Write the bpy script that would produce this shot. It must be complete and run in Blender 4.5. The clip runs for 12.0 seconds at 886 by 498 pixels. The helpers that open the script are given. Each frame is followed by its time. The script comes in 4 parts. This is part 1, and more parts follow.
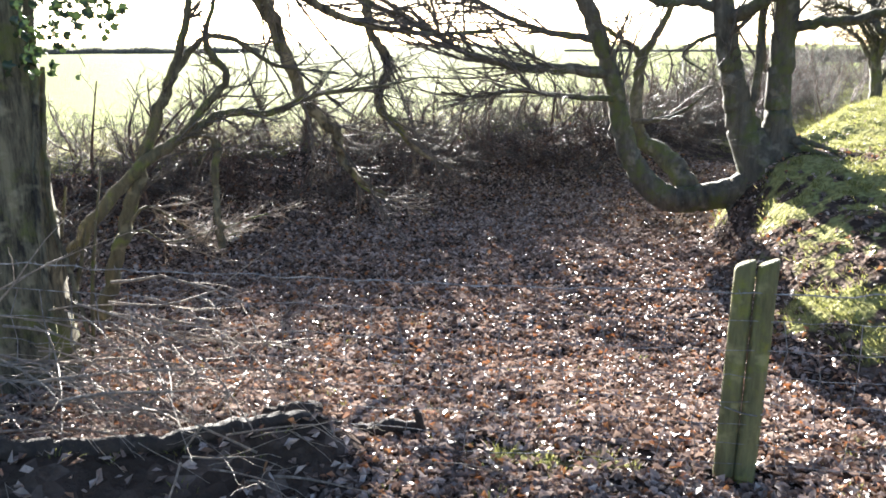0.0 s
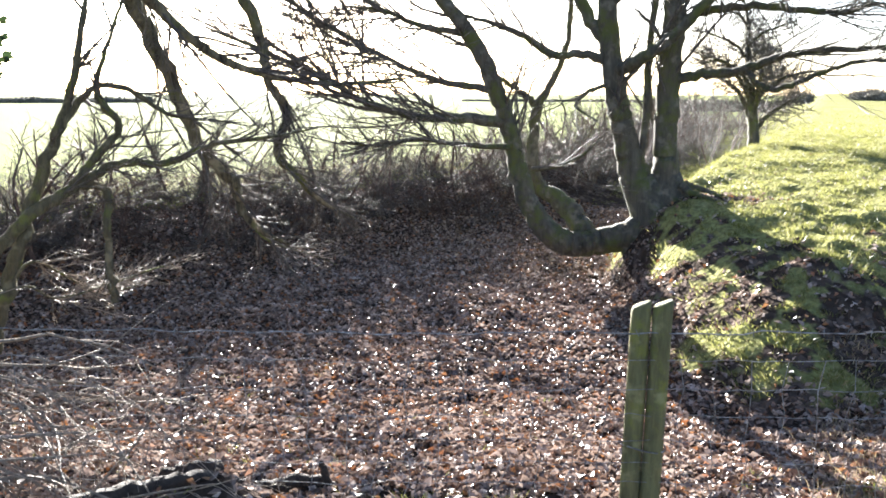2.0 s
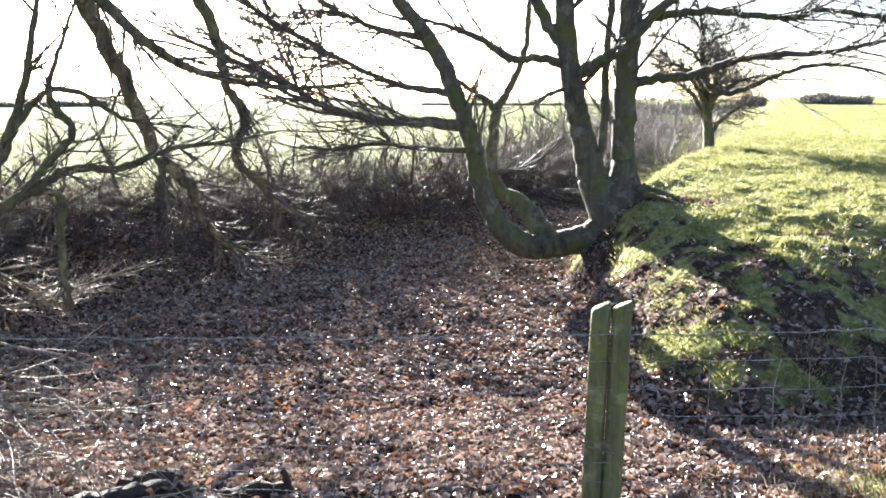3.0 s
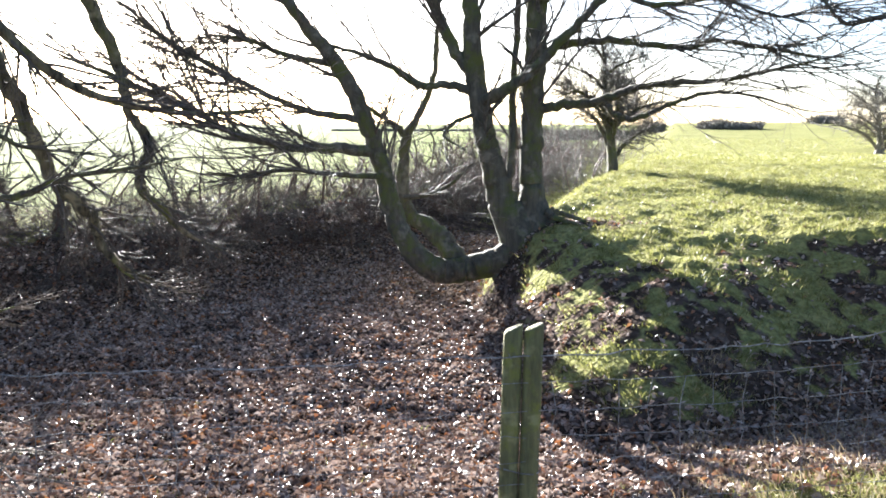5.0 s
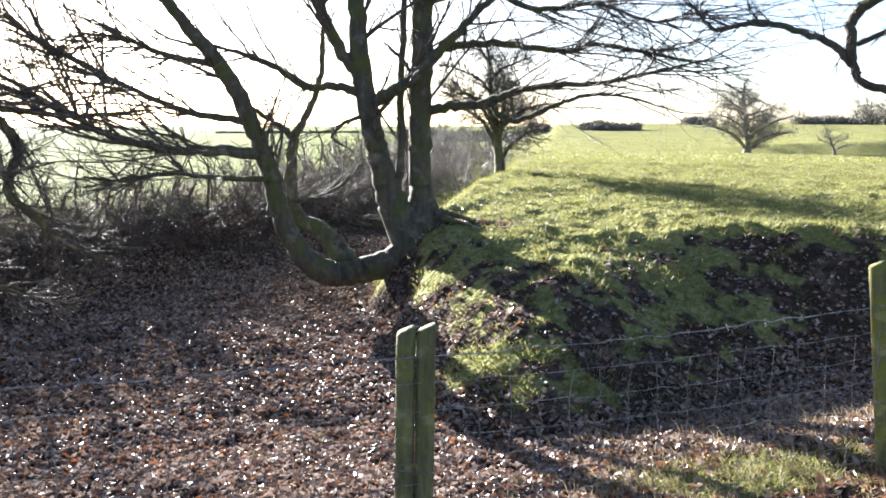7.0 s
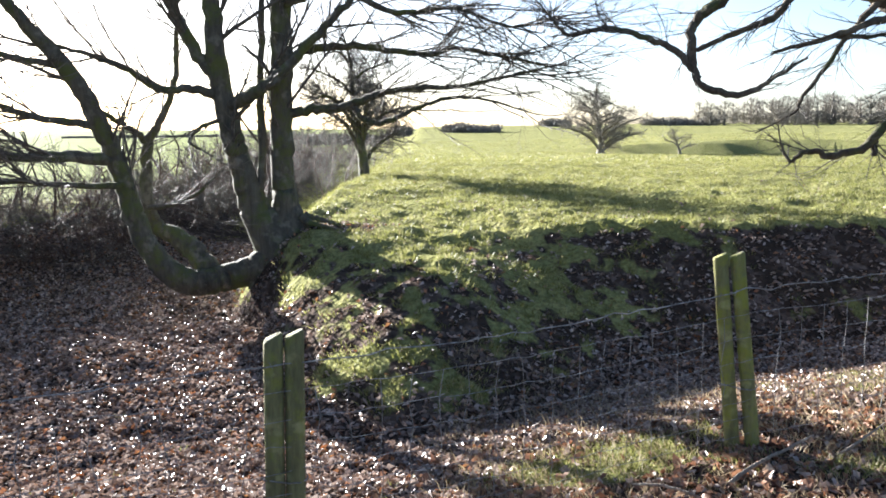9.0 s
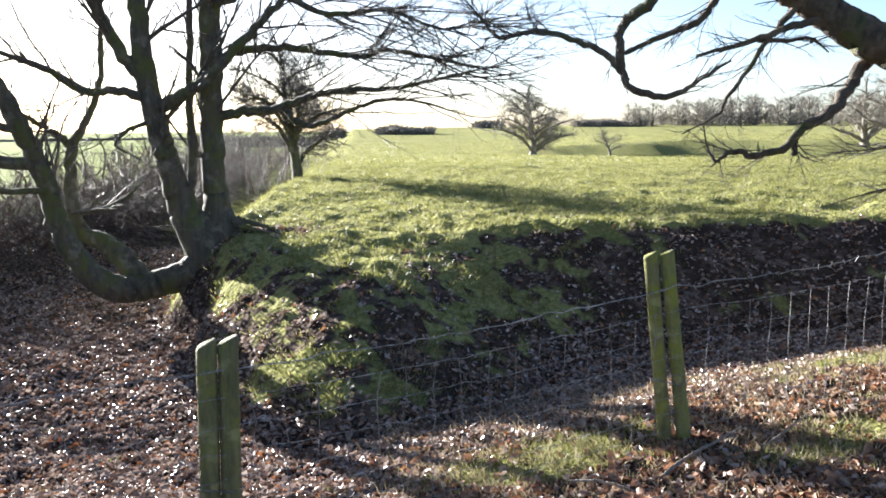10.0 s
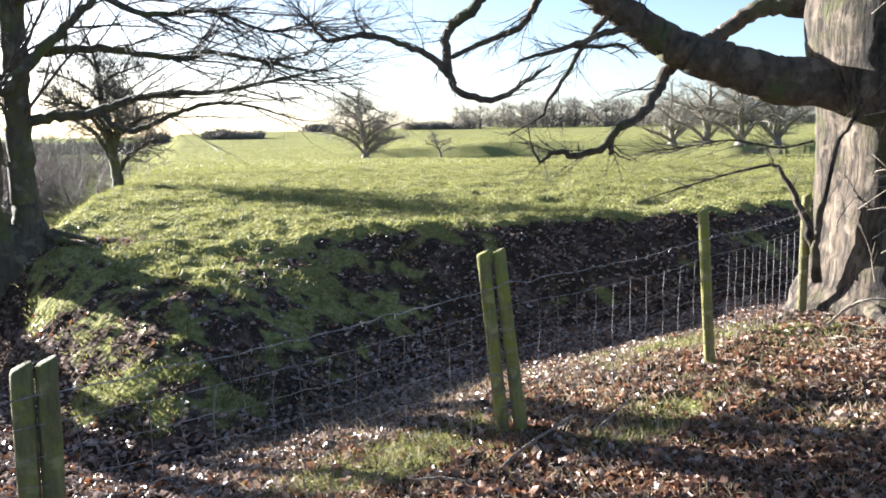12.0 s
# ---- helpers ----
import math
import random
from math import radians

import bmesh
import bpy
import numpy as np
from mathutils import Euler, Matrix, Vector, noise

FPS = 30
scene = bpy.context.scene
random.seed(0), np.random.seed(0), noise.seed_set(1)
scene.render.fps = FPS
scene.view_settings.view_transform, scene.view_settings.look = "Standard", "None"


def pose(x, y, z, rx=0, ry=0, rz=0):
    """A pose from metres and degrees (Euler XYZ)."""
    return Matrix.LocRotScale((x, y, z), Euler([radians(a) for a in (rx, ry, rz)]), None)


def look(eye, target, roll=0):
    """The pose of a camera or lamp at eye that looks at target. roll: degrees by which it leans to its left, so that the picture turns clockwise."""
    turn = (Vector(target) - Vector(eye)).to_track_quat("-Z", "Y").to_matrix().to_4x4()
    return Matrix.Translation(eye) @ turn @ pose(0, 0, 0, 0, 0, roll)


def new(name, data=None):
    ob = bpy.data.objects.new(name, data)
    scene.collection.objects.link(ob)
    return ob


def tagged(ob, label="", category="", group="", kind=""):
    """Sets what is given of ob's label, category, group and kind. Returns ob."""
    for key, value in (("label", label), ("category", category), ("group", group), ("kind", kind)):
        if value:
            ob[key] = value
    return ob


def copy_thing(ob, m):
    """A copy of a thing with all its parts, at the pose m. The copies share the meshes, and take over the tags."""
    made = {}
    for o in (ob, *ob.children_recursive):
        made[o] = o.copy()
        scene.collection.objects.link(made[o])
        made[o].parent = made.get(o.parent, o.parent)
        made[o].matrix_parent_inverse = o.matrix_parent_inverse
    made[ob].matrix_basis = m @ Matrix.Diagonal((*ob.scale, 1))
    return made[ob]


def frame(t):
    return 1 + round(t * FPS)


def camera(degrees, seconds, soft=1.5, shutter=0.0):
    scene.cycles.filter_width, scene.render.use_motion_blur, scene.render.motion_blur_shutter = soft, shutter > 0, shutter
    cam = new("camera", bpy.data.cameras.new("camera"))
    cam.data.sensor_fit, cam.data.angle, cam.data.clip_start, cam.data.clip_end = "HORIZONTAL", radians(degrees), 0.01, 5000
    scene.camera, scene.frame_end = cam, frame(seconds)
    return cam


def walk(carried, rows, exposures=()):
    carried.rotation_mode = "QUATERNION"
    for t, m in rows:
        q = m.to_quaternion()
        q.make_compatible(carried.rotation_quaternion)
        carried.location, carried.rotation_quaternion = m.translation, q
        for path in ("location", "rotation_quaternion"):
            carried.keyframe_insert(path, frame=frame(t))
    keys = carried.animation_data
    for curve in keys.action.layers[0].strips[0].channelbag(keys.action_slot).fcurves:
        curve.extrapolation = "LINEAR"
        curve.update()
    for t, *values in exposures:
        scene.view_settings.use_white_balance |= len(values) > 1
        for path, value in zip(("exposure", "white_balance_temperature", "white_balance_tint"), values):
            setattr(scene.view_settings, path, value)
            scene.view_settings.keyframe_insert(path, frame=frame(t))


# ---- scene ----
cam = camera(55.5, 12.0, soft=1.7)
EYE = 1.7
EXPO = 2.3
PATH = [
    (0.0, pose(0, 0, EYE, 75.90, 0.07, -0.00)),
    (0.5, pose(0, 0, EYE, 75.97, -0.06, -1.35)),
    (0.6, pose(0, 0, EYE, 77.33, -0.14, -1.76)),
    (0.7, pose(0, 0, EYE, 78.69, -0.21, -2.17)),
    (1.0, pose(0, 0, EYE, 78.87, -0.15, -3.53)),
    (1.5, pose(0, 0, EYE, 79.03, -0.17, -5.31)),
    (2.0, pose(0, 0, EYE, 79.15, -0.11, -6.71)),
    (2.5, pose(0, 0, EYE, 79.23, -0.12, -7.92)),
    (2.9, pose(0, 0, EYE, 79.28, -0.05, -9.02)),
    (3.0, pose(0, 0, EYE, 79.41, -0.09, -9.42)),
    (3.1, pose(0, 0, EYE, 80.00, -0.09, -9.72)),
    (3.2, pose(0, 0, EYE, 80.60, -0.09, -10.02)),
    (4.8, pose(0, 0, EYE, 81.11, -0.18, -14.92)),
    (5.0, pose(0, 0, EYE, 81.14, -0.12, -15.47)),
    (5.5, pose(0, 0, EYE, 81.15, -0.13, -16.78)),
    (6.0, pose(0, 0, EYE, 81.17, -0.12, -18.41)),
    (6.5, pose(0, 0, EYE, 81.20, -0.10, -20.51)),
    (7.0, pose(0, 0, EYE, 81.26, -0.04, -22.98)),
    (7.2, pose(0, 0, EYE, 81.26, -0.07, -23.90)),
    (8.8, pose(0, 0, EYE, 81.41, 0.15, -31.30)),
    (9.0, pose(0, 0, EYE, 81.43, 0.23, -32.19)),
    (9.5, pose(0, 0, EYE, 81.50, 0.33, -34.39)),
    (10.0, pose(0, 0, EYE, 81.54, 0.39, -36.65)),
    (10.5, pose(0, 0, EYE, 81.56, 0.47, -39.20)),
    (11.0, pose(0, 0, EYE, 81.58, 0.65, -42.34)),
    (11.5, pose(0, 0, EYE, 81.60, 0.78, -44.71)),
    (12.0, pose(0, 0, EYE, 81.64, 0.85, -47.97)),
]
walk(cam, PATH, exposures=((0.0, EXPO + 1.0, 6450, 10), (3.0, EXPO + 1.0, 6300, 10), (5.5, EXPO + 0.7, 6200, 10), (9.0, EXPO + 0.45, 6200, 10), (12.0, EXPO + 0.35, 6200, 10)))

# ---- world and sun ----
SUN_AZ, SUN_EL = -6.0, 14.0  # degrees right of +y, degrees up
world = bpy.data.worlds.new("sky")
scene.world = world
world.use_nodes = True
wn = world.node_tree.nodes
sky = wn.new("ShaderNodeTexSky")
sky.sky_type, sky.sun_disc = "NISHITA", False
sky.sun_elevation, sky.sun_rotation = radians(SUN_EL), radians(SUN_AZ)
sky.air_density, sky.dust_density, sky.ozone_density = 0.6, 1.0, 1.2
wn["Background"].inputs["Strength"].default_value = 0.046
world.node_tree.links.new(sky.outputs[0], wn["Background"].inputs["Color"])
sun = new("sun", bpy.data.lights.new("sun", "SUN"))
sun.data.energy, sun.data.angle, sun.data.color = 5.0, radians(0.6), (1.0, 0.965, 0.91)
sa, se = radians(SUN_AZ), radians(SUN_EL)
SUNWARD = Vector((math.sin(sa) * math.cos(se), math.cos(sa) * math.cos(se), math.sin(se)))
sun.matrix_world = look(SUNWARD * 60, (0, 0, 0))


# ---- materials ----
def material(name):
    m = bpy.data.materials.new(name)
    m.use_nodes = True
    nt = m.node_tree
    return m, nt, nt.nodes["Principled BSDF"]


def add_node(nt, kind, links=(), **values):
    n = nt.nodes.new(kind)
    for k, v in values.items():
        if k == "inputs":
            for i, val in v.items():
                n.inputs[i].default_value = val
        else:
            setattr(n, k, v)
    for a, b in links:
        nt.links.new(a, n.inputs[b])
    return n


def ramp(nt, source, stops):
    r = nt.nodes.new("ShaderNodeValToRGB")
    els = r.color_ramp.elements
    els.remove(els[1])
    els[0].position, els[0].color = stops[0][0], (*stops[0][1], 1)
    for p, c in stops[1:]:
        els.new(p).color = (*c, 1)
    nt.links.new(source, r.inputs[0])
    return r.outputs[0]


def noise_tex(nt, scale, detail=4.0, rough=0.6, stretch=(1, 1, 1), kind="Object"):
    tc = nt.nodes.new("ShaderNodeTexCoord")
    mp = add_node(nt, "ShaderNodeMapping", [(tc.outputs[kind], 0)])
    mp.inputs["Scale"].default_value = stretch
    return add_node(nt, "ShaderNodeTexNoise", [(mp.outputs[0], 0)], inputs={"Scale": scale, "Detail": detail, "Roughness": rough})


def mix_col(nt, fac, a, b):
    m = add_node(nt, "ShaderNodeMix", data_type="RGBA")
    nt.links.new(fac, m.inputs["Factor"])
    for k, v in (("A", a), ("B", b)):
        sock = next(s for s in m.inputs if s.name == k and s.type == "RGBA")
        if isinstance(v, tuple):
            sock.default_value = (*v, 1)
        else:
            nt.links.new(v, sock)
    return next(s for s in m.outputs if s.type == "RGBA")


def bump(nt, bsdf, height, strength, distance):
    b = add_node(nt, "ShaderNodeBump", [(height, "Height")], inputs={"Strength": strength, "Distance": distance})
    nt.links.new(b.outputs[0], bsdf.inputs["Normal"])


def bark_material(name, dark, light, moss, moss_amount, scale=1.0, rough=0.85, cut=(0.32, 0.66), relief=0.035, stretch=0.16):
    m, nt, p = material(name)
    streaks = noise_tex(nt, 16 * scale, 7, 0.72, (1, 1, stretch))
    col = ramp(nt, streaks.outputs[0], [(cut[0], dark), (cut[1], light)])
    patch = noise_tex(nt, 3.2 * scale, 5, 0.7)
    lo = 0.72 - 0.4 * moss_amount
    grey = noise_tex(nt, 7.0 * scale, 3, 0.5)
    col = mix_col(nt, ramp(nt, grey.outputs[0], [(0.56, (0, 0, 0)), (0.66, (0.6,) * 3)]), col, tuple(min(1, c * 1.6 + 0.03) for c in light))
    fac = ramp(nt, patch.outputs[0], [(lo, (0, 0, 0)), (lo + 0.14, (1, 1, 1))])
    nt.links.new(mix_col(nt, fac, col, moss), p.inputs["Base Color"])
    p.inputs["Roughness"].default_value = rough
    fine = noise_tex(nt, 22 * scale, 8, 0.72, (1, 1, stretch * 1.25))
    bump(nt, p, fine.outputs[0], 1.0, relief)
    return m


def leafy_material(name, stops, rough=0.6, through_light=0.45, gloss=0.3):
    """Thin leaves and blades: each island its own shade, light passes through them."""
    m, nt, p = material(name)
    geo = nt.nodes.new("ShaderNodeNewGeometry")
    col = ramp(nt, geo.outputs["Random Per Island"], stops)
    n = noise_tex(nt, 60, 2, 0.5)
    col = mix_col(nt, ramp(nt, n.outputs[0], [(0.35, (0, 0, 0)), (0.8, (0.45,) * 3)]), col, tuple(c * 0.45 for c in stops[0][1]))
    nt.links.new(col, p.inputs["Base Color"])
    p.inputs["Roughness"].default_value = rough
    p.inputs["Specular IOR Level"].default_value = gloss
    if through_light > 0:
        tr = add_node(nt, "ShaderNodeBsdfTranslucent", [(col, 0)])
        mx = add_node(nt, "ShaderNodeMixShader", [(p.outputs[0], 1), (tr.outputs[0], 2)], inputs={0: through_light})
        nt.links.new(mx.outputs[0], nt.nodes["Material Output"].inputs[0])
    return m


BARK_FORK = bark_material("bark_grey_green", (0.04, 0.034, 0.024), (0.125, 0.11, 0.08), (0.09, 0.10, 0.025), 0.6)
BARK_OAK = bark_material("bark_old_tree", (0.02, 0.014, 0.010), (0.165, 0.125, 0.088), (0.09, 0.09, 0.03), 0.45, 0.8, 0.9, (0.42, 0.6), 0.09)
BARK_LIMB = bark_material("bark_mossy_limb", (0.045, 0.035, 0.026), (0.13, 0.10, 0.07), (0.085, 0.095, 0.03), 0.5, 0.8, 0.9, (0.35, 0.65), 0.03, 0.7)
BARK_HAZEL = bark_material("bark_hazel", (0.05, 0.045, 0.026), (0.15, 0.13, 0.075), (0.14, 0.16, 0.035), 0.5, 1.6)
BARK_IVY = bark_material("bark_ivy_trunk", (0.025, 0.02, 0.013), (0.25, 0.215, 0.13), (0.15, 0.155, 0.04), 0.5, 1.0, 0.85, (0.38, 0.62), 0.06)
BARK_TWIG = bark_material("bark_twig", (0.055, 0.045, 0.04), (0.15, 0.125, 0.10), (0.10, 0.10, 0.05), 0.25, 3.0, 0.6)
BARK_PALE = bark_material("dry_twig", (0.18, 0.14, 0.105), (0.44, 0.36, 0.28), (0.24, 0.21, 0.13), 0.2, 3.0, 0.55)
BARK_BROWN = bark_material("bark_bramble", (0.05, 0.03, 0.024), (0.14, 0.082, 0.058), (0.08, 0.07, 0.03), 0.2, 3.0, 0.6)
BARK_LOG = bark_material("rotten_log", (0.022, 0.016, 0.012), (0.07, 0.05, 0.035), (0.06, 0.07, 0.02), 0.25, 1.5)
# lightened bark, standing in for the haze over distant trees and hedges
BARK_FAR_HAZED = bark_material("bark_far_hazed", (0.13, 0.115, 0.095), (0.24, 0.215, 0.18), (0.19, 0.185, 0.12), 0.3, 0.5)
POST_WOOD = bark_material("post_wood", (0.10, 0.09, 0.036), (0.27, 0.24, 0.095), (0.25, 0.25, 0.04), 0.5, 1.3, 0.8)
# brighter, mossier post wood: sunlight on posts 2 and 3 put into the colour
SUNLIT_MOSSY_POST = bark_material("sunlit_mossy_post_wood", (0.12, 0.11, 0.04), (0.29, 0.265, 0.10), (0.27, 0.27, 0.04), 0.65, 1.3, 0.8)
LITTER = leafy_material("dead_leaf", [(0.0, (0.08, 0.045, 0.032)), (0.3, (0.19, 0.125, 0.092)), (0.6, (0.36, 0.265, 0.215)),
                                      (0.88, (0.56, 0.46, 0.395)), (0.92, (0.34, 0.13, 0.05)), (1.0, (0.38, 0.19, 0.08))], 0.4, 0.16, 0.65)
RUSSET = leafy_material("russet_leaf", [(0.0, (0.07, 0.033, 0.021)), (0.4, (0.23, 0.105, 0.06)), (0.75, (0.38, 0.20, 0.115)), (1.0, (0.52, 0.38, 0.27))], 0.45, 0.25, 0.45)
STRAW = leafy_material("dead_grass", [(0.0, (0.26, 0.19, 0.11)), (0.6, (0.42, 0.33, 0.20)), (1.0, (0.52, 0.44, 0.30))], 0.6, 0.35, 0.2)
GRASS = leafy_material("grass_blade", [(0.0, (0.10, 0.11, 0.025)), (0.5, (0.205, 0.21, 0.06)), (0.85, (0.31, 0.30, 0.115)),
                                       (1.0, (0.42, 0.36, 0.19))], 0.5, 0.5, 0.3)
IVY = leafy_material("ivy_leaf", [(0.0, (0.015, 0.025, 0.01)), (0.6, (0.03, 0.05, 0.015)), (1.0, (0.08, 0.11, 0.025))], 0.4, 0.25, 0.5)

WIRE, _nt, _p = material("galvanised_wire")
_p.inputs["Metallic"].default_value, _p.inputs["Roughness"].default_value = 0.35, 0.45
_n = noise_tex(_nt, 30, 3)
_nt.links.new(ramp(_nt, _n.outputs[0], [(0.4, (0.15, 0.135, 0.125)), (0.7, (0.42, 0.41, 0.40))]), _p.inputs["Base Color"])


def ground_material():
    m, nt, p = material("meadow_and_litter")
    lit = add_node(nt, "ShaderNodeAttribute", attribute_name="litter").outputs["Fac"]
    bare = add_node(nt, "ShaderNodeAttribute", attribute_name="crop").outputs["Fac"]
    big, mid, fine = (noise_tex(nt, s, 5, 0.65) for s in (0.35, 2.3, 19.0))
    grass = mix_col(nt, ramp(nt, big.outputs[0], [(0.35, (0, 0, 0)), (0.65, (1, 1, 1))]), (0.23, 0.235, 0.085), (0.33, 0.325, 0.135))
    grass = mix_col(nt, ramp(nt, mid.outputs[0], [(0.52, (0, 0, 0)), (0.72, (0.8,) * 3)]), grass, (0.36, 0.325, 0.16))
    grass = mix_col(nt, ramp(nt, fine.outputs[0], [(0.40, (0.65,) * 3), (0.58, (0, 0, 0))]), grass, (0.11, 0.11, 0.045))
    crop = mix_col(nt, mid.outputs[0], (0.17, 0.20, 0.065), (0.23, 0.255, 0.09))
    grass = mix_col(nt, bare, grass, crop)
    vor = add_node(nt, "ShaderNodeTexVoronoi", [(nt.nodes.new("ShaderNodeTexCoord").outputs["Object"], 0)], inputs={"Scale": 16.0})
    leaf = ramp(nt, vor.outputs["Color"], [(0.2, (0.05, 0.036, 0.029)), (0.5, (0.09, 0.065, 0.053)), (0.8, (0.19, 0.145, 0.12))])
    soil = mix_col(nt, ramp(nt, mid.outputs[0], [(0.42, (0, 0, 0)), (0.6, (1, 1, 1))]), leaf, (0.05, 0.038, 0.03))
    edge = add_node(nt, "ShaderNodeMath", [(lit, 0), (mid.outputs[0], 1)], operation="ADD")
    fac = ramp(nt, edge.outputs[0], [(0.85, (0, 0, 0)), (1.1, (1, 1, 1))])
    nt.links.new(mix_col(nt, fac, grass, soil), p.inputs["Base Color"])
    p.inputs["Roughness"].default_value = 0.95
    p.inputs["Specular IOR Level"].default_value = 0.012
    hs = add_node(nt, "ShaderNodeMath", [(fine.outputs[0], 0), (vor.outputs["Distance"], 1)], operation="ADD")
    bump(nt, p, hs.outputs[0], 0.9, 0.05)
    return m


GROUND = ground_material()


# ---- helpers for shape ----
def mesh_of(name, verts, faces, mat, smooth=True):
    me = bpy.data.meshes.new(name)
    me.from_pydata([tuple(map(float, v)) for v in verts], [], faces)
    me.materials.append(mat)
    if smooth:
        me.polygons.foreach_set("use_smooth", [True] * len(me.polygons))
    me.update()
    return me


def part(name, me, parent, label="", kind=""):
    ob = new(name, me)
    ob.parent = parent
    return tagged(ob, label, kind=kind)


def holder(name, at, label, category, group="", kind=""):
    ob = new(name)
    ob.location = at
    return tagged(ob, label, category, group, kind)


def lattice(ix, iy, seed):
    h = np.sin(ix * 127.1 + iy * 311.7 + seed * 74.7) * 43758.5453
    return h - np.floor(h)


def value_noise(x, y, seed=0):
    ix, iy = np.floor(x), np.floor(y)
    fx, fy = x - ix, y - iy
    fx, fy = fx * fx * (3 - 2 * fx), fy * fy * (3 - 2 * fy)
    a, b = lattice(ix, iy, seed), lattice(ix + 1, iy, seed)
    c, d = lattice(ix, iy + 1, seed), lattice(ix + 1, iy + 1, seed)
    return (a + (b - a) * fx) * (1 - fy) + (c + (d - c) * fx) * fy - 0.5


def step(a, b, v):
    t = np.clip((v - a) / (b - a), 0, 1)
    return t * t * (3 - 2 * t)


def side_of(line, close, x, y):
    """Distance to a polyline, positive inside the outline that the closing points make of it."""
    x, y = np.asarray(x, float), np.asarray(y, float)
    best = np.full(np.shape(x), 1e9)
    for (ax, ay), (bx, by) in zip(line, line[1:]):
        dx, dy = bx - ax, by - ay
        t = np.clip(((x - ax) * dx + (y - ay) * dy) / (dx * dx + dy * dy), 0, 1)
        best = np.minimum(best, np.hypot(x - ax - t * dx, y - ay - t * dy))
    ring = list(line) + list(close)
    inside = np.zeros(np.shape(x), bool)
    for (ax, ay), (bx, by) in zip(ring, ring[1:] + ring[:1]):
        if ay != by:
            inside ^= ((ay > y) != (by > y)) & (x < (bx - ax) * (y - ay) / (by - ay) + ax)
    return np.where(inside, best, -best)


# the crop field's edge, the bank's crest and foot, the fence, and the low earth lip by the brushwood
HEDGE_LINE = [(-40, -18), (-12, 3.0), (-6, 7.6), (-3.0, 10.4), (0.2, 13.0), (4.0, 17.0), (9, 26), (20, 46), (75, 140)]
RIM_LINE = [(60, -18), (18, 1.2), (11.3, 3.9), (9.3, 5.3), (7.9, 6.35), (6.6, 7.3), (5.5, 7.8), (4.6, 8.2), (4.1, 8.75), (3.85, 9.4), (4.4, 10.4), (6.1, 12.9), (8.2, 16.0), (14, 25), (25, 43), (80, 135)]
FOOT_LINE = [(60, -22), (18, -0.2), (11, 2.5), (8.9, 3.8), (7.4, 4.7), (6.0, 5.35), (5.1, 5.2), (4.2, 4.75), (3.3, 4.65), (2.65, 5.05), (2.35, 5.9), (2.4, 6.9), (2.65, 7.8), (3.0, 8.75), (3.1, 9.4), (3.5, 10.7), (5.0, 13.4), (7.0, 17), (12.8, 26.3), (24, 44.5), (79, 136.5)]
FENCE_LINE = [(-14, 6.6), (-2.6, 4.45), (1.37, 3.6), (3.81, 3.08), (5.53, 2.58), (8.2, 1.9), (16, -0.6), (40, -8)]
LIP_LINE = [(-4.2, 2.1), (-3.1, 2.55), (-2.0, 3.0), (-1.15, 3.35), (-0.62, 3.62)]
FAR = 6000


def lip_share(x, y):
    """One along the top of the earth lip."""
    return np.exp(-(side_of(LIP_LINE, [(-4.2, 2.0)], x, y) / 0.26) ** 2)


def spot(x, y, cx, cy, along_, across, turn):
    """A soft oval, one at its middle."""
    c, s_ = math.cos(turn), math.sin(turn)
    u, v = (x - cx) * c + (y - cy) * s_, -(x - cx) * s_ + (y - cy) * c
    return np.exp(-(u / along_) ** 2 - (v / across) ** 2)


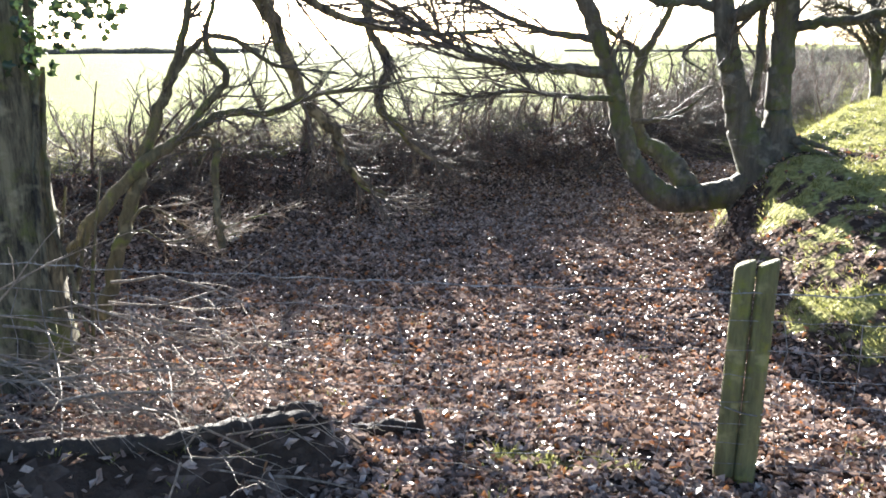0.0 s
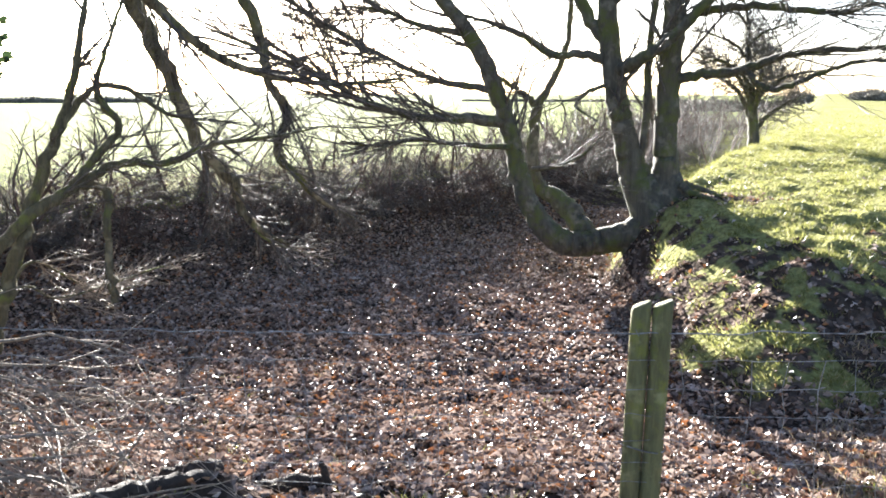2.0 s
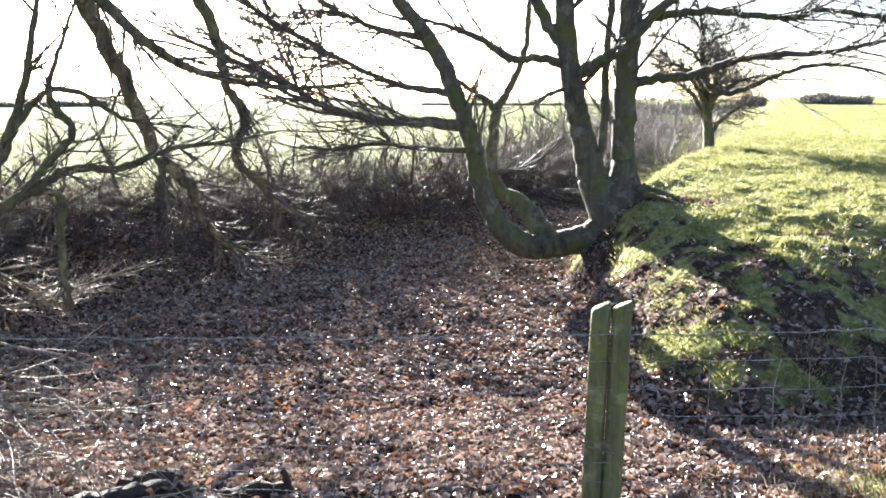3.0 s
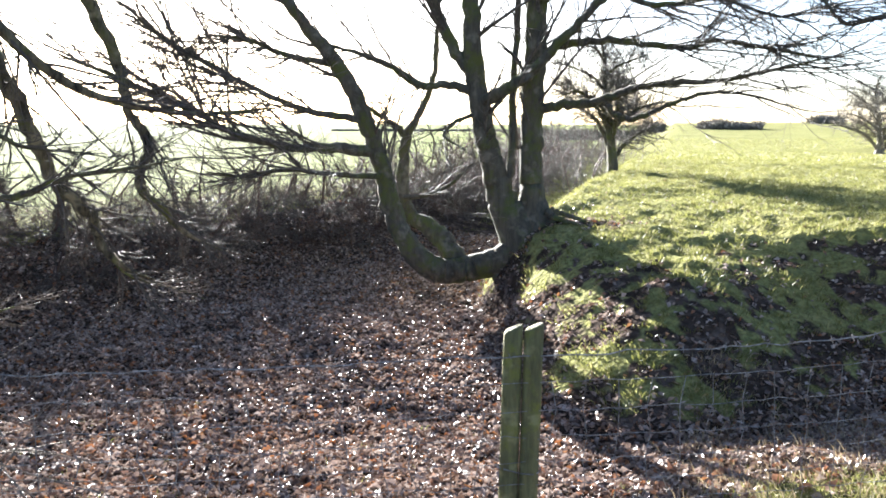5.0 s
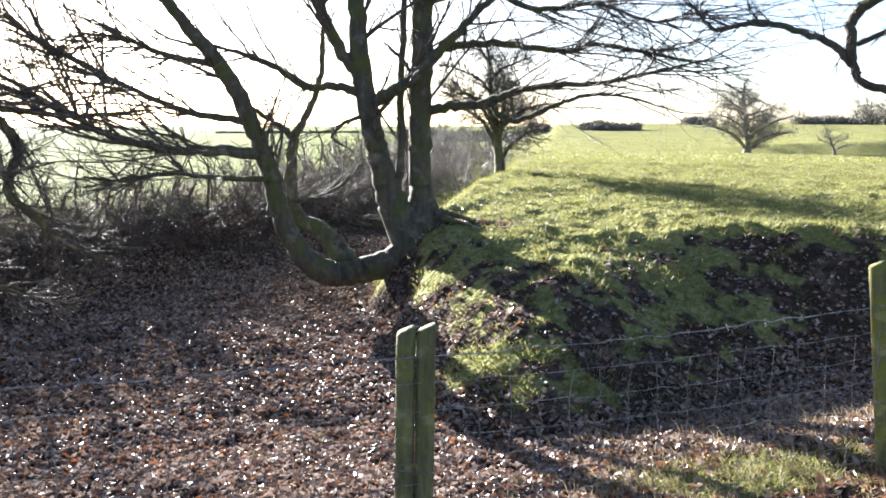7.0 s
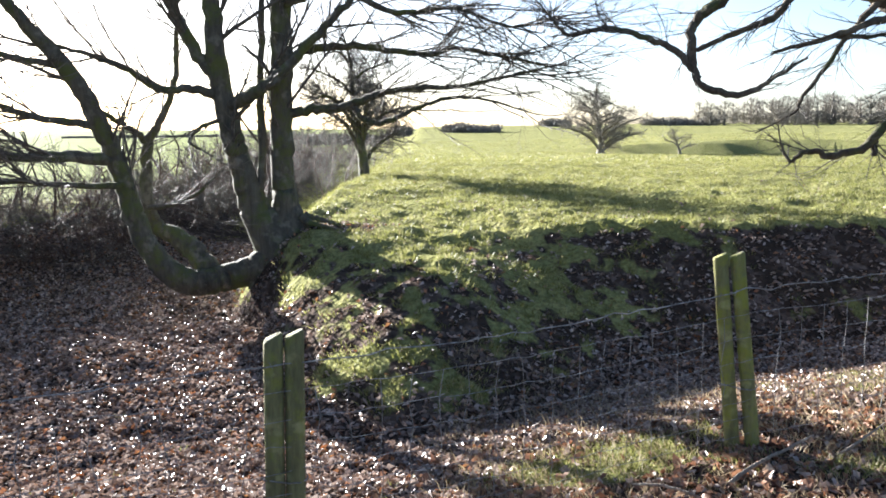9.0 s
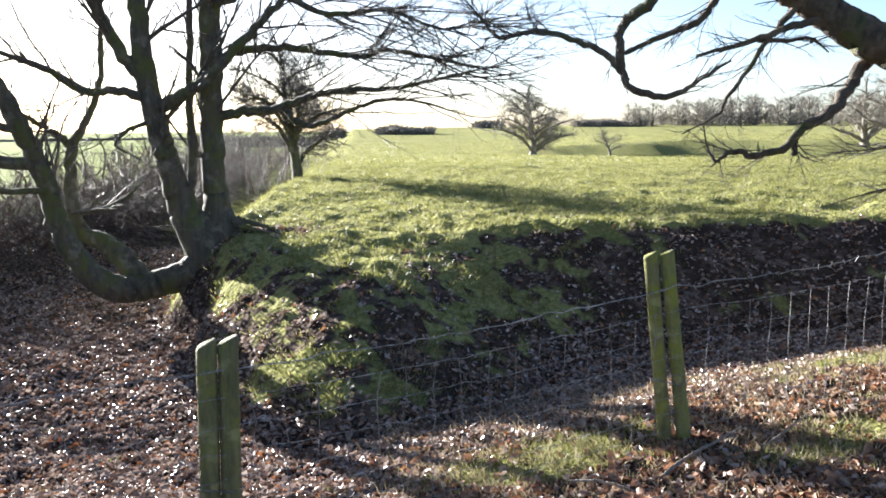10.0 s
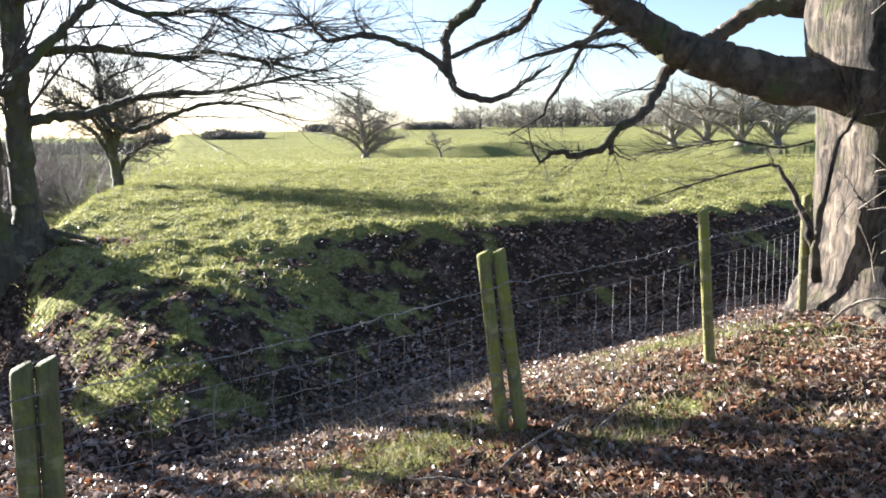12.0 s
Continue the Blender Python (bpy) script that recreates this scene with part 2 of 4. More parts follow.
def terrain(x, y):
    """Height, litter share and crop share of the land."""
    x, y = np.asarray(x, float), np.asarray(y, float)
    r, az = np.hypot(x, y), np.degrees(np.arctan2(x, y))
    floor = np.interp(x, [-6, -2, 2, 6, 12, 30], [-0.45, -0.55, -0.6, -0.46, -0.15, 0.2])
    floor = floor + (-0.5 - floor) * step(11, 18, y)
    n = side_of(FENCE_LINE, [(40, -FAR), (-FAR, -FAR), (-FAR, 6.6)], x, y)
    fz = np.interp(x, [-6, -2.6, 1.4, 3.8, 5.5, 8.2, 16], [-0.28, -0.3, -0.33, -0.15, 0.0, 0.1, 0.2])
    near = fz + 0.10 * np.clip(n, 0, 3) + 0.02 * np.clip(n, -2, 0)
    w_near = step(-2.2, 0.1, n)
    # the bank rises from its foot to its crest, steep at first and rounding over
    s = side_of(RIM_LINE, [(FAR, 135), (FAR, -18)], x, y)
    ft = side_of(FOOT_LINE, [(FAR, 136.5), (FAR, -22)], x, y)
    ft = ft + 0.22 * value_noise(x * 1.3, y * 1.3, 61) * step(30, 15, r)
    w_bank = np.where(s >= 0, 1.0, np.clip(ft, 0, None) / (np.clip(ft, 0, None) + np.abs(s) + 1e-6))
    steep = step(4.3, 5.8, x)
    w_bank = w_bank ** (1.0 - 0.15 * steep) + 0.34 * (1 - steep) * np.sin(math.pi * w_bank) * step(11, 8.6, y)
    w_bank = np.clip(w_bank, 0, 1)
    scarp = step(37, 52, az)
    top = np.interp(r, [6, 9, 14, 22, 34, 48, 60, 100, 200, 600, 3000], [0.34, 0.44, 0.58, 0.62, 0.25, 0.0, 0.05, 0.4, 1.3, 3.0, 10])
    top = top + scarp * np.interp(r + 2.5 * value_noise(az * 0.3, r * 0, 11), [44, 50, 51.5, 52.8, 70, 100], [0, -0.35, -0.35, 0.6, 0.5, 0])
    top = top + 0.10 * step(5.0, 7.0, x) * step(1.6, 0.0, s) * step(16, 12, r)
    h = -side_of(HEDGE_LINE, [(FAR, 140), (FAR, -18)], x, y)
    left = np.interp(r, [6, 14, 40, 120, 300, 800, 3000], [0.38, 0.36, -0.6, -1.9, -3.6, -8.0, -24])
    w_field = step(-1.9, 0.4, h)
    floor = floor + (0.5 * (top + left) - floor) * step(28, 50, r)
    total = np.maximum(1, w_near + w_bank + w_field)
    z = floor + (w_near * (near - floor) + w_bank * (top - floor) + w_field * (left - floor)) / total
    z = z + lip_share(x, y) * (0.25 + 0.12 * value_noise(x * 2.7, y * 2.7, 62))
    rough = np.clip(1.2 - r / 60, 0, 1)
    z = z + rough * (0.10 * value_noise(x * 0.8, y * 0.8, 1) + 0.05 * value_noise(x * 2.3, y * 2.3, 2) + 0.03 * value_noise(x * 6, y * 6, 3))
    z = z + w_bank * step(40, 12, r) * (0.07 * value_noise(x * 3.1, y * 3.1, 4) + 0.065 * value_noise(x * 7.5, y * 7.5, 6) + 0.03 * value_noise(x * 15, y * 15, 8) * step(16, 10, r)) + 0.25 * step(20, 80, r) * value_noise(x * 0.05, y * 0.05, 5)
    # leaves lie on the floor and in the hollows of the slopes
    flat = np.clip(1 - step(0.03, 0.2, w_bank) - w_field, 0, 1)
    litter = flat * step(22, 14, y + 0.2 * x) * (1 - 0.30 * w_near * step(1, 5, x)) + 0.75 * step(0.02, 0.4, w_field) * step(0.98, 0.7, w_field)
    on_bank = step(0.03, 0.2, w_bank) * step(15, 10, r) * (1 - 0.7 * step(0.9, 1.0, w_bank))
    slope = step(0.03, 0.15, w_bank) * step(1.0, 0.85, w_bank)
    litter = litter + on_bank * (0.12 + 0.25 * step(0.0, 0.25, value_noise(x * 2.4, y * 2.4, 21)) + 0.30 * step(-0.02, 0.2, value_noise(x * 5.0, y * 5.0, 22)) + 0.30 * step(0.0, 0.25, value_noise(x * 10, y * 10, 23)))
    litter = litter + slope * step(5.2, 7.2, x) * step(14, 11, r) * (0.30 + 0.5 * value_noise(x * 1.9, y * 1.9, 33))
    litter = litter + 0.7 * spot(x, y, 4.15, 9.0, 0.7, 0.3, -0.4) + 0.6 * spot(x, y, 2.9, 8.2, 0.9, 0.22, 1.2)
    litter = litter + 0.45 * value_noise(x * 0.9, y * 0.9, 7) * step(20, 10, r)
    green = spot(x, y, 3.1, 3.45, 1.0, 0.32, -0.25) + spot(x, y, 6.2, 3.2, 0.9, 0.5, -0.3) + 0.7 * spot(x, y, 0.35, 3.75, 1.3, 0.16, -0.2) + 0.6 * spot(x, y, 4.4, 2.3, 0.9, 0.3, -0.3)
    litter = litter - green * (0.6 + 1.3 * value_noise(x * 3.5, y * 3.5, 63))
    return z, np.clip(litter, 0, 1), np.clip(w_field * step(1.0, 4.0, h), 0, 1)


def height(x, y):
    return float(terrain(np.array([x]), np.array([y]))[0][0])


# ---- ground ----
def build_ground():
    az = np.concatenate([np.arange(-46, 96, 0.36), np.arange(96, 314, 3.0)])
    rad = np.concatenate([[0.25], 0.8 * 1.026 ** np.arange(0, 52), 3.0 * 1.0085 ** np.arange(0, 190), 15.0 * 1.026 ** np.arange(0, 212)])
    A, R = np.meshgrid(np.radians(az), rad, indexing="ij")
    X, Y = R * np.sin(A), R * np.cos(A)
    Z, L, C = terrain(X, Y)
    na, nr = X.shape
    verts = np.stack([X, Y, Z], -1).reshape(-1, 3)
    i, j = np.meshgrid(np.arange(na), np.arange(nr - 1), indexing="ij")
    i2 = (i + 1) % na
    quads = np.stack([i * nr + j, i * nr + j + 1, i2 * nr + j + 1, i2 * nr + j], -1).reshape(-1, 4)[:, ::-1]
    faces = [tuple(q) for q in quads.tolist()] + [tuple(int(k * nr) for k in range(na))]
    me = bpy.data.meshes.new("ground")
    me.from_pydata(verts.tolist(), [], faces)
    me.polygons.foreach_set("use_smooth", [True] * len(me.polygons))
    for key, data in (("litter", L), ("crop", C)):
        at = me.attributes.new(key, "FLOAT", "POINT")
        at.data.foreach_set("value", data.ravel().astype(np.float32))
    me.materials.append(GROUND)
    me.update()
    return tagged(new("ground", me), "leaf-strewn hollow between a mossy grass bank and green fields", "ground", kind="structure")


ground = build_ground()


# ---- wood: tubes, limbs and twigs ----
def quad_mesh(name, verts, faces, mat, smooth=True):
    """A mesh from arrays of corners and of faces that all have the same number of corners."""
    me = bpy.data.meshes.new(name)
    faces = np.asarray(faces, np.int32)
    me.vertices.add(len(verts))
    me.vertices.foreach_set("co", np.asarray(verts, np.float32).ravel())
    me.loops.add(faces.size)
    me.loops.foreach_set("vertex_index", faces.ravel())
    me.polygons.add(len(faces))
    me.polygons.foreach_set("loop_start", np.arange(len(faces), dtype=np.int32) * faces.shape[1])
    me.polygons.foreach_set("use_smooth", np.full(len(faces), smooth))
    me.materials.append(mat)
    me.update(calc_edges=True)
    return me


def smooth_path(points, per=5):
    """A rounded path through the given (x, y, z, radius) points."""
    P = np.array(points, float)
    P = np.vstack([2 * P[0] - P[1], P, 2 * P[-1] - P[-2]])
    t = (np.arange(per) / per)[:, None]
    out = []
    for k in range(1, len(P) - 2):
        a, b, c, d = P[k - 1:k + 3]
        out.append(0.5 * (2 * b + (c - a) * t + (2 * a - 5 * b + 4 * c - d) * t * t + (3 * b - a - 3 * c + d) * t ** 3))
    out = np.vstack(out + [P[-2:-1]])
    out[:, 3] = np.maximum(out[:, 3], 0.0012)
    return out


def tubes(paths, sides, flutes=0.0, seed=0):
    """Tapered round tubes along many paths (M, n, 4) at once: corners and four-cornered faces."""
    paths = np.asarray(paths, float)
    M, n, _ = paths.shape
    P, rad = paths[..., :3], paths[..., 3]
    T = np.gradient(P, axis=1)
    T /= np.linalg.norm(T, axis=2, keepdims=True) + 1e-12
    mean = np.abs(P[:, -1] - P[:, 0])
    ref = np.zeros((M, 1, 3))
    ref[np.arange(M), 0, np.argmin(mean, axis=1)] = 1
    u = np.cross(T, ref)
    u /= np.linalg.norm(u, axis=2, keepdims=True) + 1e-12
    v = np.cross(T, u)
    ang = np.arange(sides) * 2 * math.pi / sides
    rr = np.repeat(rad[..., None], sides, 2)
    if flutes:
        k = np.arange(n)[None, :, None]
        a = ang[None, None, :]
        rr = rr * (1 + flutes * (0.7 * np.sin(a * 3 + k * 0.05 + seed) + 0.5 * np.sin(a * 5 - k * 0.04 + 2 * seed) + 0.5 * np.sin(a * 2 + k * 0.21 + seed)
                                 + 0.45 * value_noise(a * 3 + seed, k * 0.45 + 0 * a, seed) * 2))
    V = P[:, :, None] + rr[..., None] * (np.cos(ang)[None, None, :, None] * u[:, :, None] + np.sin(ang)[None, None, :, None] * v[:, :, None])
    m, k, s = np.meshgrid(np.arange(M), np.arange(n - 1), np.arange(sides), indexing="ij")
    a = m * n * sides + k * sides + s
    b = m * n * sides + k * sides + (s + 1) % sides
    return V.reshape(-1, 3), np.stack([a, b, b + sides, a + sides], -1).reshape(-1, 4)


class Wood:
    """Gathers twigs and joins them into one mesh."""

    def __init__(self):
        self.v, self.f, self.count = [], [], 0

    def add(self, paths, sides):
        v, f = tubes(paths, sides)
        self.v.append(v)
        self.f.append(f + self.count)
        self.count += len(v)

    def mesh(self, name, mat):
        return quad_mesh(name, np.vstack(self.v), np.vstack(self.f), mat)


def bent(rng, start, way, length, r0, r1, n=5, wander=0.25, droop=0.0, lift=0.0):
    """Wandering twigs: paths (M, n, 4)."""
    p, d = np.array(start, float), np.array(way, float)
    M = len(p)
    length, r0, r1 = (np.broadcast_to(np.asarray(q, float), (M,)) for q in (length, r0, r1))
    out = np.zeros((M, n, 4))
    for k in range(n):
        d /= np.linalg.norm(d, axis=1, keepdims=True) + 1e-9
        out[:, k, :3], out[:, k, 3] = p, r0 + (r1 - r0) * k / (n - 1)
        d = d + rng.normal(0, wander, (M, 3)) + np.array([0, 0, lift - droop])
        p = p + d / (np.linalg.norm(d, axis=1, keepdims=True) + 1e-9) * (length / (n - 1))[:, None]
    return out


def sprout(rng, wood, paths, count, length, radius, depth, span=(0.2, 1.0), angle=(0.28, 0.8), droop=0.0, lift=0.02, n=8, wander=0.11, sides=4, flatten=1.0, kids=4):
    """Side branches along paths, with smaller ones on them."""
    M, n0, _ = paths.shape
    idx = np.repeat(np.arange(M), count)
    N = len(idx)
    f = rng.uniform(span[0], span[1], N)
    k = np.minimum(n0 - 2, (f * (n0 - 1)).astype(int))
    P, t = paths[idx, k, :3], paths[idx, k + 1, :3] - paths[idx, k, :3]
    t = t / (np.linalg.norm(t, axis=1, keepdims=True) + 1e-9)
    side = np.cross(t, rng.normal(0, 1, (N, 3)))
    side[:, 2] *= flatten
    side /= np.linalg.norm(side, axis=1, keepdims=True) + 1e-9
    a = rng.uniform(*angle, N)[:, None]
    ln = np.broadcast_to(np.asarray(length, float), (M,))[idx] * rng.uniform(0.4, 1.2, N) * (1.15 - 0.5 * f)
    r0 = np.minimum(np.broadcast_to(np.asarray(radius, float), (M,))[idx] * rng.uniform(0.7, 1.1, N), paths[idx, k, 3] * 0.75)
    tw = bent(rng, P, t * np.cos(a) + side * np.sin(a), ln, r0, np.maximum(0.001, r0 * 0.3), n, wander, droop, lift)
    wood.add(tw, sides)
    if depth > 1:
        sprout(rng, wood, tw, kids if depth == 2 else kids + 1, ln * 0.6, r0 * 0.55, depth - 1, (0.15, 0.98), angle, droop, lift, 5, wander * 1.25, 3, flatten, kids)


class Tree:
    """A bare tree: a thing at its base with trunk, limbs and twigs as parts."""

    def __init__(self, name, at, label, category, bark, twig_bark, seed, group=""):
        self.root = holder(name, at, label, category, group)
        self.at, self.bark, self.twig_bark = np.array(at, float), bark, twig_bark
        self.rng = np.random.default_rng(seed)
        self.wood, self.seed, self.limb_bark = Wood(), seed, bark

    def limb(self, points, name="limb", sides=9, per=6, lumps=0.05, twigs=0, length=0.8, radius=0.012, depth=2, label="", **kw):
        path = smooth_path(points, per)
        path[:, :3] -= self.at
        if lumps:
            path[1:-1, :3] += self.rng.normal(0, 1, (len(path) - 2, 3)) * np.minimum(0.010, path[1:-1, 3:4] * 0.22) * (path[1:-1, 3:4] < 0.2)
            path[1:-1, 3] *= 1 + self.rng.normal(0, 0.05, len(path) - 2) * (path[1:-1, 3] < 0.06)
        self.seed += 1
        v, f = tubes(path[None], sides, lumps, self.seed)
        part(name, quad_mesh(name, v, f, self.limb_bark if name == "limb" else self.bark), self.root, label)
        if twigs:
            sprout(self.rng, self.wood, path[None], twigs, length, radius, depth, **kw)
        return path

    def done(self, label="bare leafless twigs"):
        if self.wood.count:
            part("twigs", self.wood.mesh("twigs", self.twig_bark), self.root, label, "stuff")
        return self.root


# ---- the forked tree on the bank ----
fork = Tree("forked_tree", (3.65, 9.26, 0.27), "bare grey-green tree with two stems and a creeping low bough", "tree", BARK_FORK, BARK_TWIG, 3)
fork.limb([(3.59, 9.28, -0.19, 0.44), (3.60, 9.28, 0.09, 0.35), (3.53, 9.30, 0.33, 0.28), (3.33, 9.38, 0.70, 0.18), (3.22, 9.42, 1.10, 0.14), (3.12, 9.45, 1.50, 0.13), (3.02, 9.48, 2.08, 0.115), (2.94, 9.45, 2.84, 0.1), (2.89, 9.47, 3.76, 0.08), (2.83, 9.49, 5.01, 0.03)],
          "trunk", 16, 8, 0.05, 14, 1.6, 0.03, 3, span=(0.5, 1.0))
fork.limb([(3.83, 9.24, -0.20, 0.5), (3.79, 9.25, 0.09, 0.39), (3.74, 9.28, 0.33, 0.29), (3.68, 9.30, 0.70, 0.165), (3.65, 9.31, 1.10, 0.135), (3.66, 9.31, 1.76, 0.128), (3.68, 9.30, 2.60, 0.122), (3.69, 9.29, 3.66, 0.1), (3.71, 9.28, 5.04, 0.03)],
          "trunk", 16, 8, 0.05, 14, 1.6, 0.03, 3, span=(0.5, 1.0))
fork.limb([(3.39, 9.41, 0.90, 0.06), (3.44, 9.39, 1.30, 0.05), (3.45, 9.38, 2.21, 0.042), (3.49, 9.37, 3.04, 0.038), (3.49, 9.37, 3.90, 0.02)], "stem", 8, 6, 0.05, 4, 1.01, 0.012, 2, span=(0.4, 1.0))
# creeping bough and its rising stems
fork.limb([(3.78, 9.15, 0.31, 0.2), (3.39, 9.25, 0.10, 0.18), (3.06, 9.31, -0.01, 0.165), (2.73, 9.36, -0.07, 0.155), (2.45, 9.39, -0.03, 0.145), (2.19, 9.45, 0.25, 0.125), (2.02, 9.49, 0.66, 0.115), (1.93, 9.51, 1.05, 0.11), (1.76, 9.49, 1.56, 0.1), (1.47, 9.49, 2.18, 0.085), (1.15, 9.43, 2.57, 0.07), (0.86, 9.36, 2.93, 0.05), (0.58, 9.28, 3.47, 0.02)],
          "bough", 14, 7, 0.07, 16, 1.3, 0.022, 3, "mossy bough creeping over the ground", span=(0.5, 1.0))
fork.limb([(2.85, 9.43, -0.03, 0.11), (2.70, 9.58, 0.21, 0.125), (2.53, 9.78, 0.40, 0.115), (2.34, 9.93, 0.54, 0.085), (2.26, 9.95, 0.81, 0.07), (2.28, 9.94, 1.22, 0.062), (2.30, 9.94, 1.49, 0.065)], "stem", 12, 6, 0.07, 0)
fork.limb([(2.30, 9.94, 1.49, 0.055), (2.45, 9.90, 1.76, 0.045), (2.61, 9.86, 2.16, 0.036), (2.65, 9.85, 2.68, 0.028), (2.67, 9.84, 3.07, 0.022), (2.69, 9.84, 3.57, 0.01)], "limb", 8, 6, 0.05, 10, 1.35, 0.012, 2)
fork.limb([(2.29, 9.94, 1.49, 0.05), (2.17, 9.97, 1.61, 0.04), (1.99, 9.95, 1.72, 0.03), (1.80, 9.94, 1.85, 0.02), (1.67, 9.96, 2.08, 0.008)], "limb", 8, 6, 0.05, 8, 1.17, 0.01, 2)
# sweeping branches on the sunny side
fork.limb([(1.95, 9.50, 1.28, 0.07), (1.37, 9.40, 1.37, 0.062), (0.86, 9.26, 1.38, 0.05), (0.28, 9.10, 1.53, 0.04), (-0.15, 8.90, 1.77, 0.032), (-0.65, 8.68, 2.00, 0.024), (-1.27, 8.40, 2.26, 0.012)], "limb", 8, 7, 0.05, 36, 2.03, 0.015, 3, flatten=0.5)
fork.limb([(1.78, 9.48, 1.67, 0.045), (1.26, 9.42, 1.73, 0.038), (0.76, 9.27, 1.87, 0.032), (0.24, 9.10, 2.13, 0.026), (-0.29, 9.00, 2.41, 0.02), (-0.77, 8.87, 2.80, 0.01)], "limb", 8, 7, 0.05, 30, 1.86, 0.013, 3, flatten=0.5)
fork.limb([(1.99, 9.49, 1.02, 0.04), (1.34, 9.20, 1.08, 0.03), (0.77, 8.97, 1.16, 0.024), (0.36, 8.79, 1.11, 0.018), (-0.02, 8.60, 1.17, 0.008)], "limb", 8, 6, 0.05, 28, 1.52, 0.01, 3, flatten=0.5)
fork.limb([(1.40, 9.50, 2.28, 0.04), (0.91, 9.46, 2.36, 0.03), (0.44, 9.39, 2.51, 0.022), (-0.01, 9.30, 2.55, 0.01)], "limb", 8, 6, 0.05, 24, 1.52, 0.012, 3)
fork.limb([(2.21, 9.75, 0.76, 0.03), (2.43, 9.50, 0.81, 0.024), (2.68, 9.32, 0.95, 0.018), (2.89, 9.15, 1.20, 0.008)], "limb", 7, 5, 0.05, 10, 0.85, 0.008, 2)
# branches of the left stem
fork.limb([(3.05, 9.47, 1.98, 0.065), (2.71, 9.52, 2.07, 0.05), (2.34, 9.52, 2.07, 0.042), (2.01, 9.49, 2.27, 0.034), (1.65, 9.46, 2.40, 0.025), (1.21, 9.42, 2.51, 0.01)], "limb", 8, 7, 0.06, 11, 1.52, 0.013, 3)
fork.limb([(2.99, 9.49, 2.18, 0.085), (2.83, 9.54, 2.40, 0.075), (2.66, 9.59, 2.72, 0.066), (2.48, 9.63, 3.16, 0.055), (2.29, 9.68, 3.95, 0.02)], "limb", 9, 7, 0.05, 10, 1.69, 0.015, 3)
fork.limb([(3.05, 9.42, 1.76, 0.03), (2.77, 9.40, 1.66, 0.024), (2.60, 9.34, 1.50, 0.018), (2.81, 9.18, 1.34, 0.008)], "limb", 7, 5, 0.05, 10, 0.85, 0.008, 2)
fork.limb([(3.10, 9.40, 1.90, 0.075), (3.29, 9.12, 2.04, 0.07), (3.53, 8.93, 2.24, 0.06), (3.77, 8.72, 2.56, 0.05), (4.10, 8.46, 2.95, 0.038), (4.40, 8.19, 3.38, 0.015)], "limb", 9, 7, 0.06, 11, 1.69, 0.014, 3, span=(0.4, 1))
# branches of the right stem, sweeping over the bank
fork.limb([(3.69, 9.30, 1.78, 0.068), (3.95, 9.08, 1.85, 0.056), (4.20, 8.86, 1.87, 0.05), (4.48, 8.49, 2.00, 0.042), (4.80, 8.20, 2.08, 0.034), (5.09, 7.79, 2.08, 0.026), (5.39, 7.46, 2.16, 0.02), (5.72, 6.95, 2.27, 0.008)], "limb", 9, 7, 0.05, 21, 1.52, 0.011, 3, span=(0.35, 1), flatten=0.4)
fork.limb([(4.30, 8.75, 1.89, 0.04), (4.38, 8.65, 1.74, 0.036), (4.54, 8.46, 1.70, 0.032), (4.81, 8.19, 1.85, 0.025), (5.02, 7.83, 1.96, 0.02), (5.27, 7.54, 1.94, 0.014), (5.62, 7.03, 1.77, 0.006)], "limb", 8, 7, 0.05, 13, 1.17, 0.009, 2, span=(0.35, 1), flatten=0.4)
fork.limb([(3.70, 9.29, 2.37, 0.05), (3.85, 9.01, 2.50, 0.045), (4.24, 8.73, 2.55, 0.04), (4.58, 8.32, 2.48, 0.034), (4.88, 8.03, 2.43, 0.028), (5.09, 7.78, 2.49, 0.024), (5.41, 7.32, 2.37, 0.018), (5.77, 6.78, 2.22, 0.006)], "limb", 8, 7, 0.05, 28, 1.69, 0.012, 3, span=(0.3, 1), flatten=0.5)
fork.limb([(3.71, 9.18, 3.02, 0.05), (4.07, 8.69, 3.15, 0.04), (4.52, 8.13, 2.86, 0.03), (4.94, 7.64, 2.88, 0.022), (5.32, 7.14, 2.67, 0.014), (5.61, 6.65, 2.73, 0.006)], "limb", 8, 6, 0.05, 38, 1.86, 0.012, 3, flatten=0.5)
# surface roots following the ground
def roots(tree, cx, cy, arms):
    for an, reach, r0 in arms:
        row = []
        for q in (0.0, 0.25, 0.5, 0.75, 1.0):
            d = 0.15 + reach * q
            x, y = cx + d * math.cos(an + 0.25 * q), cy + d * math.sin(an + 0.25 * q)
            rr = r0 * (1 - 0.85 * q)
            row.append((x, y, height(x, y) + rr * (0.9 - 0.7 * q) + 0.12 * (1 - q) ** 3, rr))
        tree.limb(row, "root", 9, 6, 0.1)


roots(fork, 3.72, 9.2, ((-0.75, 0.6, 0.04), (-1.2, 0.5, 0.045)))
fork.done()

